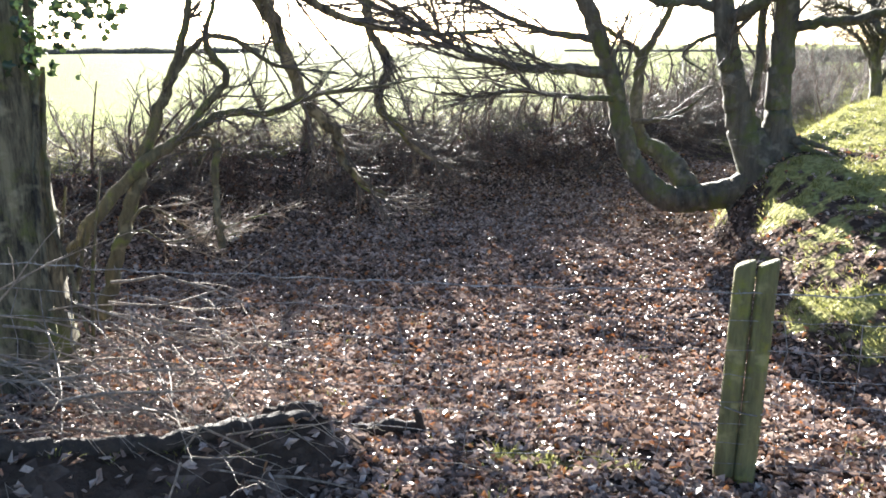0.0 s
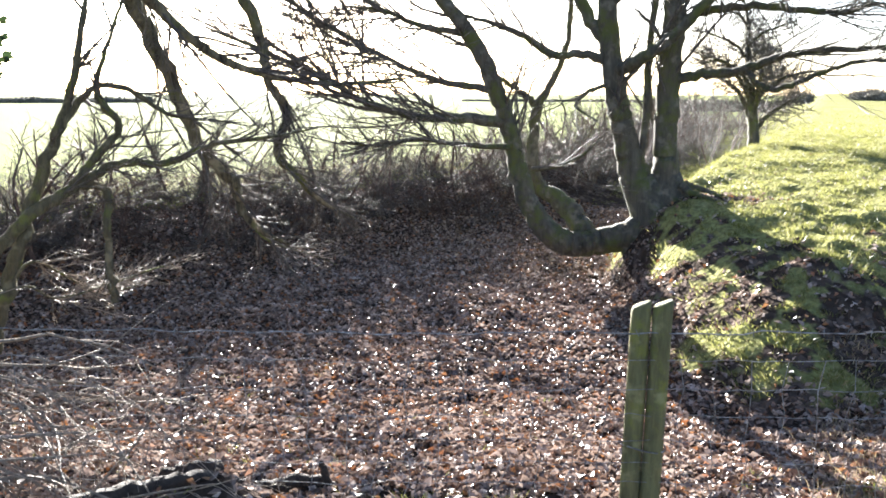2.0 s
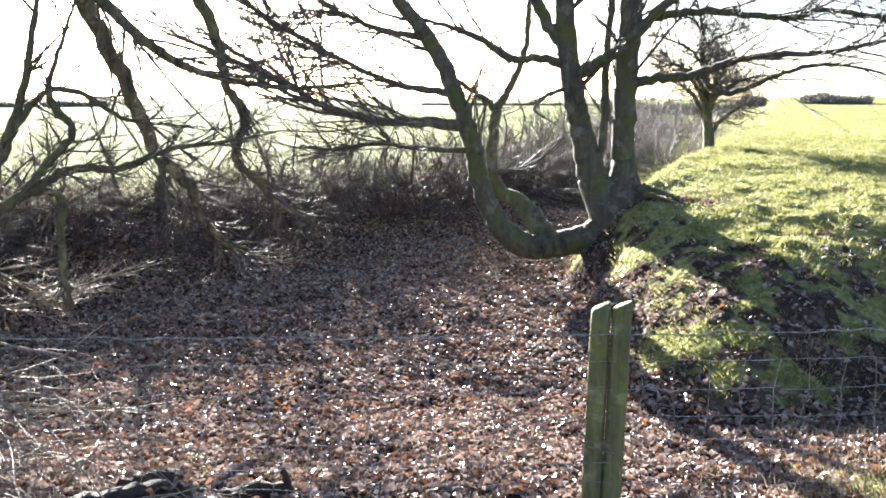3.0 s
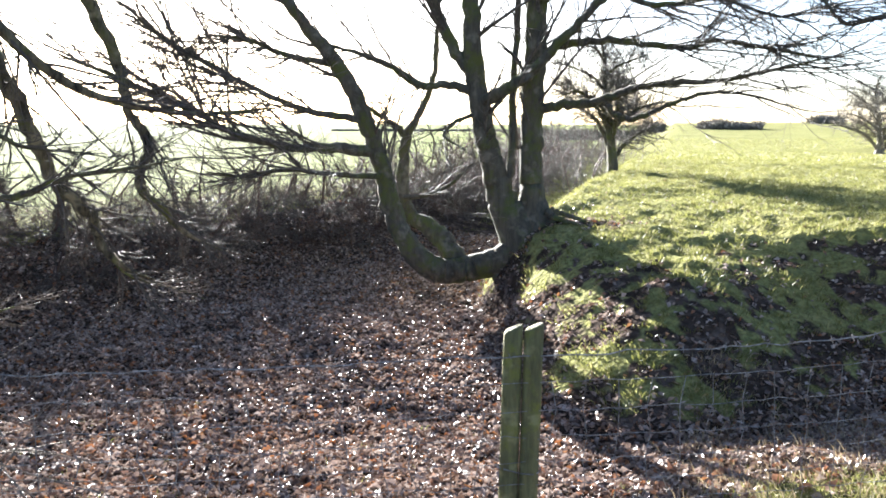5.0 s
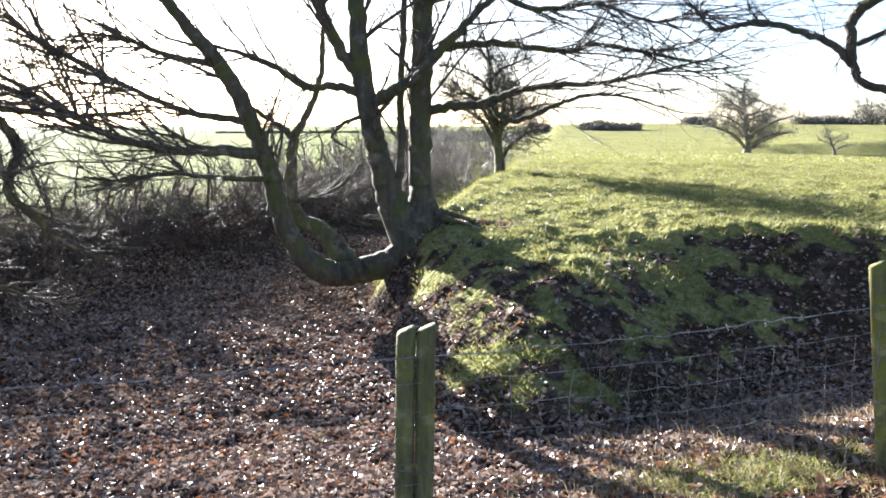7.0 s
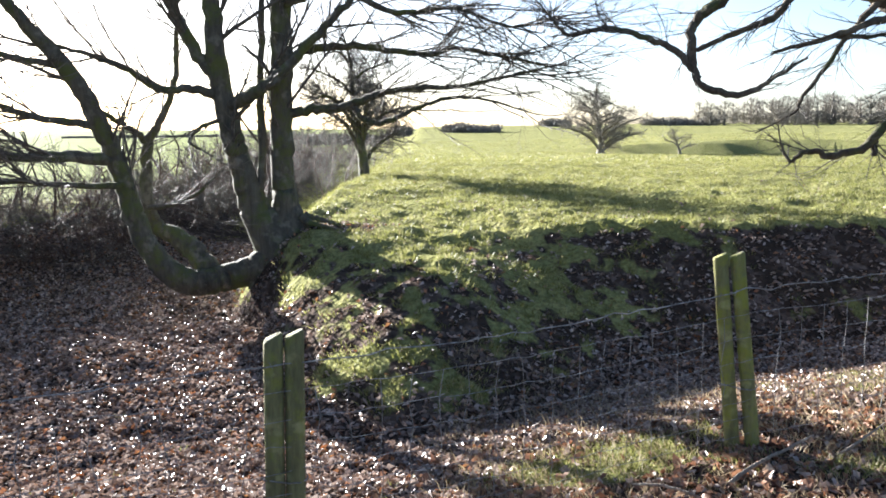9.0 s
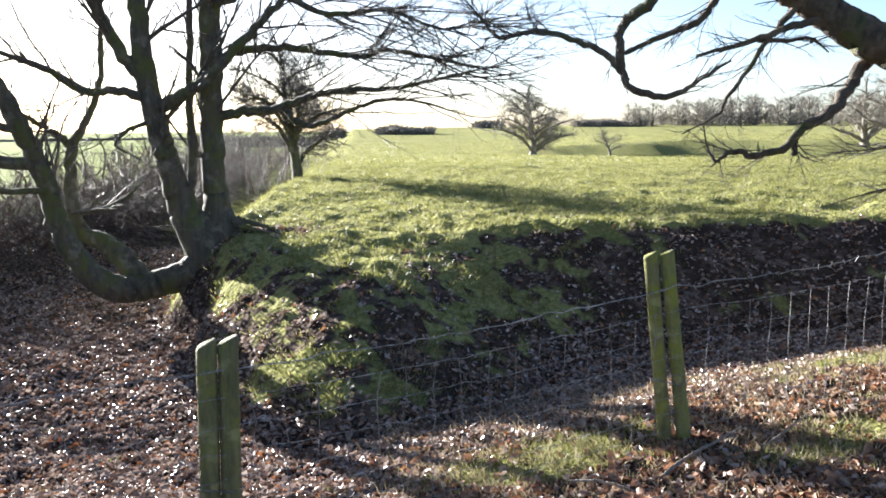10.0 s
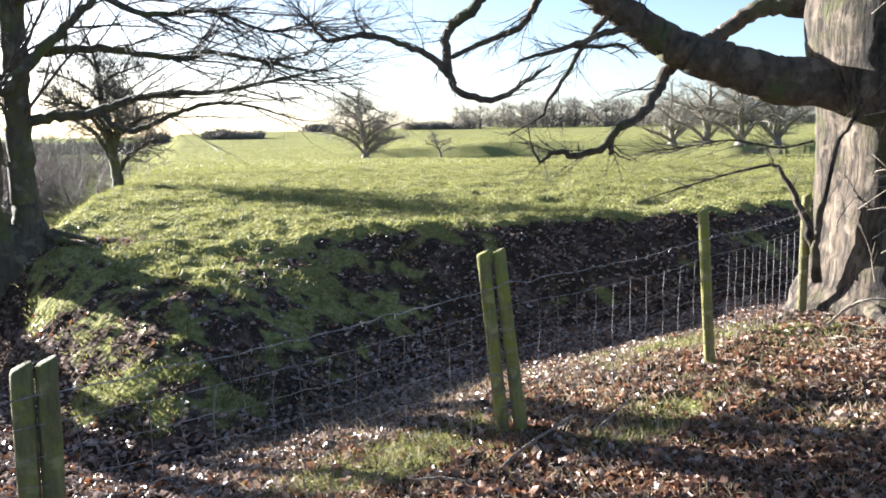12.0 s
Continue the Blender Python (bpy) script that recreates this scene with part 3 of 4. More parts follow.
# ---- the ivy-clad tree by the fence ----
IVY_AT = (-2.70, 4.91, -0.10)
ivy_tree = Tree("ivy_clad_tree", IVY_AT, "mossy rough trunk with ivy and drooping bare limbs beside the fence", "tree", BARK_IVY, BARK_TWIG, 5)
ivy_tree.limb([(-2.72, 4.89, -0.47, 0.5), (-2.67, 4.92, 0.04, 0.38), (-2.65, 4.93, 0.43, 0.33), (-2.62, 4.95, 0.95, 0.27), (-2.58, 4.97, 1.60, 0.25), (-2.51, 5.00, 2.37, 0.23), (-2.45, 5.15, 3.39, 0.18), (-2.34, 5.31, 4.51, 0.06)], "trunk", 18, 9, 0.09, 0)
ivy_tree.limb([(-2.47, 5.14, 3.25, 0.12), (-2.12, 5.82, 3.36, 0.1), (-1.74, 6.57, 2.73, 0.075), (-1.51, 7.04, 2.13, 0.062), (-1.33, 7.18, 1.62, 0.056), (-1.18, 7.31, 1.18, 0.052), (-0.94, 7.34, 0.91, 0.046), (-0.90, 7.45, 0.66, 0.038), (-0.73, 7.46, 0.45, 0.026), (-0.49, 7.58, 0.31, 0.008)],
              "limb", 9, 7, 0.08, 24, 1.0, 0.014, 3, span=(0.35, 1.0), droop=0.02)
ivy_tree.limb([(-2.42, 5.16, 3.67, 0.11), (-1.99, 6.29, 3.97, 0.09), (-1.19, 7.30, 3.13, 0.065), (-0.72, 7.77, 2.22, 0.05), (-0.66, 7.87, 1.76, 0.045), (-0.51, 7.98, 1.48, 0.042), (-0.61, 7.98, 1.11, 0.038), (-0.44, 7.99, 0.90, 0.034), (-0.23, 8.10, 0.64, 0.024), (0.09, 8.20, 0.45, 0.008)],
              "limb", 9, 7, 0.08, 26, 1.1, 0.013, 3, span=(0.4, 1.0), droop=0.02)
ivy_tree.limb([(-2.46, 5.14, 2.97, 0.09), (-2.03, 5.65, 2.94, 0.07), (-1.43, 6.24, 2.42, 0.05), (-0.97, 6.73, 1.94, 0.036), (-0.21, 7.20, 1.73, 0.024), (0.57, 7.58, 1.78, 0.01)], "limb", 8, 7, 0.08, 27, 1.49, 0.012, 3, span=(0.35, 1.0), flatten=0.5)
ivy_tree.limb([(-2.30, 4.94, 1.54, 0.016), (-2.32, 4.90, 1.12, 0.02), (-2.31, 4.86, 0.69, 0.018), (-2.22, 4.81, 0.39, 0.016), (-2.10, 4.76, -0.12, 0.012)], "ivy_stem", 6, 6, 0.05)
ivy_tree.limb([(-2.31, 4.90, 1.72, 0.02), (-2.33, 4.85, 1.22, 0.024), (-2.34, 4.78, 0.81, 0.022), (-2.29, 4.67, 0.26, 0.022), (-2.24, 4.58, -0.12, 0.02)], "ivy_stem", 6, 6, 0.05)
ivy_tree.done()

# ---- hazel by the fence ----
hazel = Tree("hazel_shrub", (-2.45, 5.48, -0.15), "slender green-barked hazel stems leaning out of brushwood", "shrub", BARK_HAZEL, BARK_TWIG, 8)
hazel.limb([(-2.34, 5.53, -0.16, 0.062), (-2.26, 5.56, 0.15, 0.052), (-2.16, 5.60, 0.46, 0.046), (-2.05, 5.64, 0.84, 0.042), (-1.88, 5.70, 1.29, 0.036), (-1.74, 5.74, 1.65, 0.028), (-1.67, 5.76, 1.94, 0.022), (-1.59, 5.79, 2.36, 0.01)], "stem", 9, 7, 0.06, 14, 0.7, 0.01, 2, span=(0.35, 1))
hazel.limb([(-2.69, 5.25, -0.15, 0.05), (-2.55, 5.32, 0.14, 0.045), (-2.31, 5.43, 0.52, 0.042), (-2.06, 5.58, 0.83, 0.04), (-1.78, 5.73, 1.04, 0.036), (-1.51, 5.91, 1.19, 0.03), (-1.23, 6.08, 1.18, 0.026), (-0.92, 6.23, 1.30, 0.02), (-0.61, 6.37, 1.33, 0.014), (-0.19, 6.50, 1.40, 0.006)], "stem", 9, 7, 0.06, 30, 0.75, 0.009, 3, span=(0.35, 1), flatten=0.6)
hazel.limb([(-1.77, 5.73, 1.04, 0.03), (-1.63, 5.78, 1.24, 0.028), (-1.46, 5.82, 1.45, 0.024), (-1.59, 5.79, 1.67, 0.02), (-1.47, 5.82, 2.05, 0.012), (-1.34, 5.85, 2.41, 0.006)], "stem", 8, 7, 0.06, 14, 0.6, 0.008, 2)
hazel.limb([(-1.87, 5.70, 1.32, 0.026), (-1.76, 5.74, 1.51, 0.024), (-1.59, 5.79, 1.70, 0.02), (-1.41, 5.94, 1.68, 0.018), (-1.17, 6.09, 1.51, 0.014), (-0.76, 6.25, 1.45, 0.006)], "stem", 8, 7, 0.06, 16, 0.7, 0.008, 3, flatten=0.6)
hazel.limb([(-1.75, 5.74, 1.06, 0.02), (-1.60, 5.89, 1.02, 0.028), (-1.61, 5.88, 0.72, 0.026), (-1.60, 5.89, 0.39, 0.03), (-1.59, 5.89, 0.23, 0.03)], "stem", 8, 6, 0.08, 7, 0.5, 0.007, 2)
for k, (bx, tx, ty, rr) in enumerate(((20, -10, 330, .03), (45, 60, 430, .03), (95, 70, 300, .024), (120, 150, 420, .02), (70, 130, 360, .02), (5, 40, 480, .028), (150, 190, 330, .014), (110, 90, 450, .02))):
    a_ = Vector((-2.63, 5.06, -0.31)) + Vector(((bx - 60) * 0.0042, 0.05 * (k % 3), -0.05))
    b_ = a_ + Vector(((tx - bx) * 0.0045, 0.1 * (k % 2), (640 - ty) * 0.0042))
    hazel.limb([(*a_, rr), (*(a_.lerp(b_, 0.5) + Vector((0.03 * (k % 3 - 1), 0.02, 0))), rr * 0.8), (*b_, rr * 0.4)], "stem", 7, 5, 0.06, 5, 0.5, 0.006, 2)
hazel.done()

droop = Tree("drooping_branches", (-2.47, 6.01, -0.15), "pale twiggy branches hanging low over the hollow", "branch", BARK_HAZEL, BARK_PALE, 9)
droop.limb([(-2.32, 5.64, 0.05, 0.012), (-2.21, 5.90, 0.35, 0.011), (-2.06, 6.16, 0.21, 0.010), (-1.77, 6.36, 0.25, 0.01), (-1.50, 6.53, 0.32, 0.007), (-1.21, 6.69, 0.38, 0.003)], "limb", 6, 6, 0.05, 34, 0.5, 0.006, 2, flatten=0.6, span=(0.3, 1))
droop.limb([(-2.32, 5.64, 0.09, 0.012), (-2.20, 6.01, 0.49, 0.011), (-2.04, 6.28, 0.35, 0.010), (-1.84, 6.44, 0.16, 0.008), (-1.57, 6.62, 0.21, 0.003)], "limb", 6, 6, 0.05, 30, 0.45, 0.006, 2, flatten=0.6, span=(0.3, 1))
droop.limb([(-0.90, 7.45, 0.71, 0.02), (-0.73, 7.46, 0.41, 0.014), (-0.49, 7.58, 0.27, 0.01), (-0.23, 7.60, 0.18, 0.006), (-0.07, 7.70, 0.08, 0.003)], "limb", 6, 6, 0.05, 14, 0.4, 0.004, 2, flatten=0.7)
droop.done("pale bare twigs")

# ---- the great tree at the end of the fence ----
BIG_AT = (8.13, 2.13, 0.09)
big = Tree("old_tree", BIG_AT, "massive old tree with pale flaking bark and a long drooping limb", "tree", BARK_OAK, BARK_TWIG, 12)
big.limb_bark = BARK_LIMB
big.limb([(8.07, 1.96, -0.24, 0.95), (8.11, 2.01, 0.13, 0.74), (8.15, 2.03, 0.56, 0.6), (8.14, 2.07, 1.11, 0.55), (8.13, 2.11, 1.65, 0.56), (8.12, 2.15, 2.14, 0.62), (8.11, 2.18, 2.62, 0.62), (8.21, 2.21, 3.38, 0.5), (8.30, 2.26, 4.69, 0.3), (8.29, 2.29, 5.92, 0.08)], "trunk", 56, 10, 0.085, 0)
big.limb([(7.88, 2.27, 1.94, 0.24), (7.69, 2.54, 2.02, 0.215), (7.51, 2.77, 2.04, 0.2), (7.28, 3.07, 2.15, 0.19), (7.03, 3.38, 2.28, 0.175), (6.81, 3.59, 2.43, 0.155), (6.59, 3.79, 2.62, 0.13), (6.35, 3.99, 2.78, 0.11), (5.95, 4.23, 3.08, 0.08), (5.52, 4.47, 3.50, 0.04)], "limb", 16, 8, 0.08, 14, 0.7, 0.012, 2, "heavy limb reaching out level over the bank")
big.limb([(8.13, 2.48, 2.65, 0.16), (8.01, 2.83, 2.71, 0.1), (7.90, 3.14, 2.73, 0.085), (7.69, 3.37, 2.55, 0.075), (7.41, 3.51, 2.38, 0.07), (7.04, 3.59, 2.20, 0.055), (6.80, 3.62, 1.95, 0.05), (6.56, 3.64, 1.76, 0.046), (6.38, 3.75, 1.65, 0.04), (6.35, 3.80, 1.54, 0.034), (6.36, 3.79, 1.44, 0.026)], "limb", 10, 7, 0.08, 11, 0.6, 0.008, 2, "", span=(0.4, 1))
big.limb([(6.38, 3.75, 1.64, 0.034), (6.26, 3.85, 1.49, 0.03), (6.11, 3.99, 1.43, 0.026), (6.02, 4.13, 1.46, 0.022), (5.94, 4.24, 1.39, 0.016), (5.90, 4.30, 1.52, 0.008), (5.88, 4.32, 1.67, 0.004)], "limb", 8, 6, 0.12, 19, 0.45, 0.006, 2)
big.limb([(5.95, 4.23, 3.08, 0.06), (5.66, 4.53, 2.86, 0.05), (5.53, 4.61, 2.65, 0.046), (5.40, 4.77, 2.51, 0.042), (5.37, 4.79, 2.29, 0.038), (5.42, 4.74, 2.01, 0.032), (5.61, 4.51, 1.90, 0.026), (5.76, 4.32, 2.02, 0.02), (5.91, 4.11, 2.18, 0.01)], "limb", 9, 7, 0.1, 16, 0.5, 0.007, 2, "", span=(0.25, 1))
big.limb([(5.42, 4.74, 2.03, 0.03), (5.31, 4.86, 2.23, 0.03), (5.12, 4.99, 2.35, 0.026), (4.85, 5.19, 2.44, 0.022), (4.54, 5.33, 2.39, 0.016), (4.41, 5.44, 2.57, 0.008), (4.28, 5.54, 2.74, 0.004)], "limb", 8, 7, 0.08, 25, 0.6, 0.007, 3)
big.limb([(6.17, 4.09, 2.96, 0.05), (5.97, 4.29, 2.73, 0.034), (5.85, 4.36, 2.52, 0.03), (5.66, 4.54, 2.41, 0.026), (5.40, 4.76, 2.26, 0.02)], "limb", 8, 6, 0.08, 16, 0.5, 0.007, 2)
big.limb([(6.63, 3.71, 2.52, 0.04), (6.38, 3.94, 2.44, 0.03), (6.18, 4.16, 2.34, 0.022), (5.92, 4.44, 2.24, 0.012)], "limb", 8, 6, 0.08, 14, 0.5, 0.006, 2)
big.limb([(6.47, 3.89, 2.64, 0.035), (6.30, 4.06, 2.34, 0.022), (6.18, 4.15, 2.10, 0.018), (6.05, 4.26, 1.86, 0.014), (6.03, 4.28, 1.77, 0.01), (5.82, 4.49, 1.60, 0.005)], "limb", 7, 6, 0.08, 16, 0.45, 0.005, 2)
big.limb([(6.25, 4.14, 2.37, 0.02), (6.38, 3.94, 2.34, 0.017), (6.48, 3.78, 2.36, 0.013), (6.55, 3.66, 2.24, 0.006)], "limb", 7, 5, 0.08, 11, 0.35, 0.005, 2)
big.limb([(7.52, 2.42, 0.30, 0.045), (7.46, 2.45, 0.60, 0.038), (7.38, 2.54, 0.95, 0.03), (7.23, 2.65, 1.24, 0.02), (7.10, 2.70, 1.33, 0.014), (6.89, 2.97, 1.26, 0.01), (6.62, 3.30, 1.14, 0.007), (6.38, 3.54, 1.03, 0.003)], "shoot", 7, 6, 0.05, 19, 0.5, 0.005, 2, "slim greenish shoot at the foot of the trunk", span=(0.35, 1))
big.limb([(7.46, 2.44, 0.45, 0.035), (7.42, 2.39, 0.90, 0.028), (7.45, 2.30, 1.47, 0.024), (7.40, 2.13, 1.75, 0.02), (7.45, 1.95, 2.01, 0.012)], "shoot", 7, 6, 0.05, 14, 0.5, 0.006, 2)
big.limb([(7.49, 2.50, 1.52, 0.012), (7.31, 2.72, 1.47, 0.01), (6.97, 3.02, 1.54, 0.008), (6.73, 3.31, 1.48, 0.006), (6.47, 3.59, 1.45, 0.003)], "shoot", 6, 6, 0.05, 36, 0.6, 0.005, 2, flatten=0.6)
roots(big, BIG_AT[0], BIG_AT[1], ((3.3, 1.3, 0.13), (3.8, 1.5, 0.11), (4.3, 1.4, 0.14), (4.8, 1.5, 0.12), (5.3, 1.4, 0.12)))
big.done()


# ---- thorn trees on the bank and in the field ----
def thorn_tree(name, at, tall, spread, r0, lean, label, seed, bark, twig, group="", stems=5, fine=1.0, category="tree", fork_share=0.3):
    """A bare thorn: a leaning leader with crooked limbs at all heights and a haze of twigs."""
    t = Tree(name, at, label, category, bark, twig, seed, group)
    g, a = t.rng, np.array(at, float)
    ln = np.array([lean[0], lean[1], 0.0])
    lead = [(*(a + ln * q ** 1.3 + np.array([g.normal(0, 0.03) * tall * q, g.normal(0, 0.03) * tall * q, tall * q - 0.1])), r0 * w)
            for q, w in ((0.0, 1.7), (0.05, 1.05), (0.18, 0.82), (0.34, 0.66), (0.52, 0.42), (0.72, 0.24), (0.92, 0.06))]
    path = t.limb(lead, "trunk", 10, 6, 0.07, int(14 * fine), tall * 0.24, r0 * 0.10, 3, span=(0.5, 1), kids=4) + np.array([*a, 0])
    for k in range(stems):
        q = fork_share + (0.85 - fork_share) * (k + 0.3) / stems
        k0 = int(q * (len(path) - 1))
        an = 2.4 * k + g.uniform(-0.4, 0.4)
        out = spread * g.uniform(0.7, 1.1) * (1.15 - 0.65 * q)
        rise = tall * g.uniform(0.2, 0.45) * (1.15 - q)
        p0, pr = path[k0, :3], path[k0, 3]
        way = np.array([math.cos(an), math.sin(an), 0.0])
        row = [(*p0, min(pr * 0.7, r0 * 0.45)), (*(p0 + way * out * 0.3 + np.array([0, 0, rise * 0.5])), pr * 0.45),
               (*(p0 + way * out * 0.65 + np.array([g.normal(0, 0.08) * spread, g.normal(0, 0.08) * spread, rise * 0.8])), pr * 0.28), (*(p0 + way * out + np.array([0, 0, rise * g.uniform(0.5, 1.3)])), 0.006)]
        t.limb(row, "limb", 6, 6, 0.05, int(15 * fine), tall * 0.22, r0 * 0.10, 3, span=(0.12, 1), wander=0.2, lift=0.03, angle=(0.4, 1.2), kids=4)
    return t.done()


thorn_tree("thorn_tree", (8.16, 16.05, 0.33), 3.9, 1.7, 0.13, (-0.5, 0.1), "leaning bare hawthorn on the crest of the bank", 21, BARK_FORK, BARK_TWIG, stems=13, fine=2.4)
thorn_tree("field_thorn", (33.25, 36.00, -0.06), 4.2, 3.2, 0.2, (-0.7, 0), "wide bare hawthorn standing in the green field", 22, BARK_FAR_HAZED, BARK_FAR_HAZED, stems=18, fine=2.6, fork_share=0.12)
thorn_tree("wind_bent_thorn", (36.31, 32.91, -0.06), 1.7, 1.3, 0.08, (-0.9, 0), "small wind-bent hawthorn in the green field", 23, BARK_FAR_HAZED, BARK_FAR_HAZED, stems=8, fine=1.4, category="shrub")
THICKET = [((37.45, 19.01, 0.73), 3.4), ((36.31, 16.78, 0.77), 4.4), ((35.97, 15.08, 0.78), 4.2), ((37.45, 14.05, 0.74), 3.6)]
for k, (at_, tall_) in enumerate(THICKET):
    thorn_tree("thicket_tree", at_, tall_, 2.2, 0.16, (0.3 * (k % 2) - 0.2, 0), "tangled bare scrub tree in the field", 30 + k, BARK_FAR_HAZED, BARK_FAR_HAZED, "scrub in the field", 15, 1.1, fork_share=0.06)


# ---- fence ----
def fence_post(at, top, half_width, lean, split, label, seed, wood):
    """A round-cornered timber post, bevelled at the weathered top; split ones stand in pairs."""
    root = holder("fence_post", at, label, "fence post", "posts of the stock fence")
    rng = np.random.default_rng(seed)
    for k in range(2 if split else 1):
        v, f = [], []
        x0 = (k - 0.5) * half_width * (2.0 if half_width > 0.045 else 2.7) if split else 0
        rows = [(-0.25, 1.0), (0.0, 1.02), (0.2, 1.0), (0.45, 0.98), (0.7, 0.99), (0.9, 0.98), (top - 0.012 + k * 0.01, 0.97), (top + k * 0.01, 0.86)]
        sides = 14
        for z, s in rows:
            for q in range(sides):
                a = 2 * math.pi * q / sides
                cx, cy = math.cos(a), math.sin(a)
                m = max(abs(cx), abs(cy)) ** 0.6
                px_, py_ = half_width * s * cx / m, half_width * s * cy / m
                wob = 1 + 0.05 * (rng.random() - 0.5)
                tilt = 0.02 * px_ / half_width if z > top - 0.02 else 0
                v.append((x0 + px_ * wob + lean * z * (1 if k else 0.85), py_ * wob, z + tilt))
        for r_ in range(len(rows) - 1):
            for q in range(sides):
                a, b = r_ * sides + q, r_ * sides + (q + 1) % sides
                f.append((a, b, b + sides, a + sides))
        f.append(tuple(range((len(rows) - 1) * sides, len(rows) * sides)))
        part("timber", mesh_of("timber", v, f, wood), root)
    return root


def wire_run(name, points, radius, parent, sides=4):
    v, f = tubes(np.array([[(*p, radius) for p in points]]), sides)
    return part(name, quad_mesh(name, v, f, WIRE), parent)


POSTS = [((-3.31, 4.14, 0.06), 1.05), ((1.37, 3.60, -0.08), 1.05), ((3.89, 2.98, -0.16), 1.1), ((5.57, 2.50, 0.00), 1.1), ((7.48, 2.53, 0.29), 1.05)]
LEANS = (0.0, 0.02, -0.12, -0.08, 0.0)
WIDTHS = (0.042, 0.047, 0.041, 0.038, 0.04)
post_feet = []
for k, ((x_, y_, _z), top_) in enumerate(POSTS):
    z_ = height(x_, y_)
    post_feet.append((x_, y_, z_, top_))
    p_ = fence_post((x_, y_, z_), top_, WIDTHS[k], LEANS[k], k in (1, 2),
                    ("single weathered green timber post in leaf litter", "pair of mossy split timber posts wired together", "pair of mossy timber posts bound with wire",
                     "single mossy timber post with sunlight put into its colour", "grey timber post beside the old tree")[k], 50 + k, SUNLIT_MOSSY_POST if k in (2, 3) else POST_WOOD)
    p_.rotation_euler = (0, 0, -math.atan2(x_, y_) + (0.1 if k == 2 else 0.0))
    if k in (1, 2):
        wire_run("tie_wire", [(0.105 * math.cos(a) + LEANS[k] * 0.35, 0.058 * math.sin(a), 0.36 + 0.01 * math.sin(2 * a)) for a in np.linspace(0, 6.28, 15)], 0.004, p_)

fence = holder("stock_fence", post_feet[1][:3], "rusty barbed wire and woven stock netting strung between posts", "fence")
ORIGIN = np.array(post_feet[1][:3])
rng = np.random.default_rng(77)


def along(k, f, h):
    """A place on the span after post k, at share f and height h over the ground line."""
    a, b = post_feet[k], post_feet[k + 1]
    return np.array([a[0] + (b[0] - a[0]) * f, a[1] + (b[1] - a[1]) * f - 0.05, a[2] + (b[2] - a[2]) * f + h - 0.03 * math.sin(math.pi * f)]) - ORIGIN


for k in range(len(post_feet) - 1):
    span = math.dist(post_feet[k][:2], post_feet[k + 1][:2])
    n_ = max(12, int(span / 0.08))
    for h_, twist in ((0.93, True), (0.80, False), (0.66, False), (0.53, False), (0.41, False), (0.30, False), (0.20, False), (0.10, False)):
        pts = [along(k, q / n_, h_ + 0.006 * rng.normal() * (0 if q in (0, n_) else 1)) for q in range(n_ + 1)]
        ob_ = wire_run("barbed_wire" if twist else "line_wire", pts, 0.0032 if twist else 0.0018, fence)
        if twist:
            for q in range(int(span / 0.1)):
                c = along(k, (q + 0.5) * 0.1 / span, h_)
                d_ = np.array([0.3, rng.normal() * 0.4, rng.choice((-1, 1))])
                d_ = d_ / np.linalg.norm(d_) * 0.018
                wire_run("barb", [c - d_, c, c + d_], 0.002, ob_, 3)
    for q in range(1, int(span / 0.15)):
        fr = q * 0.15 / span
        wire_run("stay_wire", [along(k, fr + 0.004 * rng.normal(), h_) for h_ in (0.80, 0.66, 0.53, 0.41, 0.30, 0.20, 0.10)], 0.0023, fence)


# ---- hedge along the field ----
def line_point(line, d):
    for (ax, ay), (bx, by) in zip(line, line[1:]):
        L = math.hypot(bx - ax, by - ay)
        if d <= L:
            return np.array([ax + (bx - ax) * d / L, ay + (by - ay) * d / L]), np.array([bx - ax, by - ay]) / L
        d -= L
    return np.array(line[-1], float), np.array([1.0, 0])


def hedge_shrub(tall, seed, stems, label, twig):
    t = Tree("hedge_shrub", (0, 0, 0), label, "hedge shrub", BARK_BROWN, twig, seed, "shrubs of the hedge")
    g = t.rng
    for k in range(4):
        p0 = np.array([g.normal(0, 0.3), g.normal(0, 0.22), -0.1])
        tip = p0 + np.array([g.normal(0, 0.5), g.normal(0, 0.4), tall * g.uniform(0.6, 1.1)])
        t.limb([(*p0, 0.020), (*((p0 + tip) / 2 + g.normal(0, 0.14, 3) * tall), 0.014), (*tip, 0.005)], "stem", 5, 4, 0, 9, 0.5, 0.007, 3, span=(0.1, 1), wander=0.24, kids=3)
    s0 = np.stack([g.normal(0, 0.6, stems), g.normal(0, 0.45, stems), np.full(stems, -0.05)], 1)
    way = np.stack([g.normal(0, 0.9, stems), g.normal(0, 0.9, stems), g.uniform(0.25, 1.0, stems)], 1)
    tw = bent(g, s0, way, tall * g.uniform(0.4, 1.0, stems), 0.006, 0.002, 6, 0.3, 0.08)
    low = bent(g, s0 * np.array([1.1, 1.3, 1]), way * np.array([1, 1, 0.45]), 0.55, 0.005, 0.002, 5, 0.35, 0.12)
    t.wood.add(low, 3)
    sprout(g, t.wood, low, 6, 0.25, 0.004, 1, (0.1, 1), wander=0.3, sides=3, n=4)
    t.wood.add(tw, 3)
    sprout(g, t.wood, tw, 5, 0.35, 0.004, 2, (0.15, 1), wander=0.25, sides=3, kids=2, n=5)
    return t.done("dense leafless twigs")


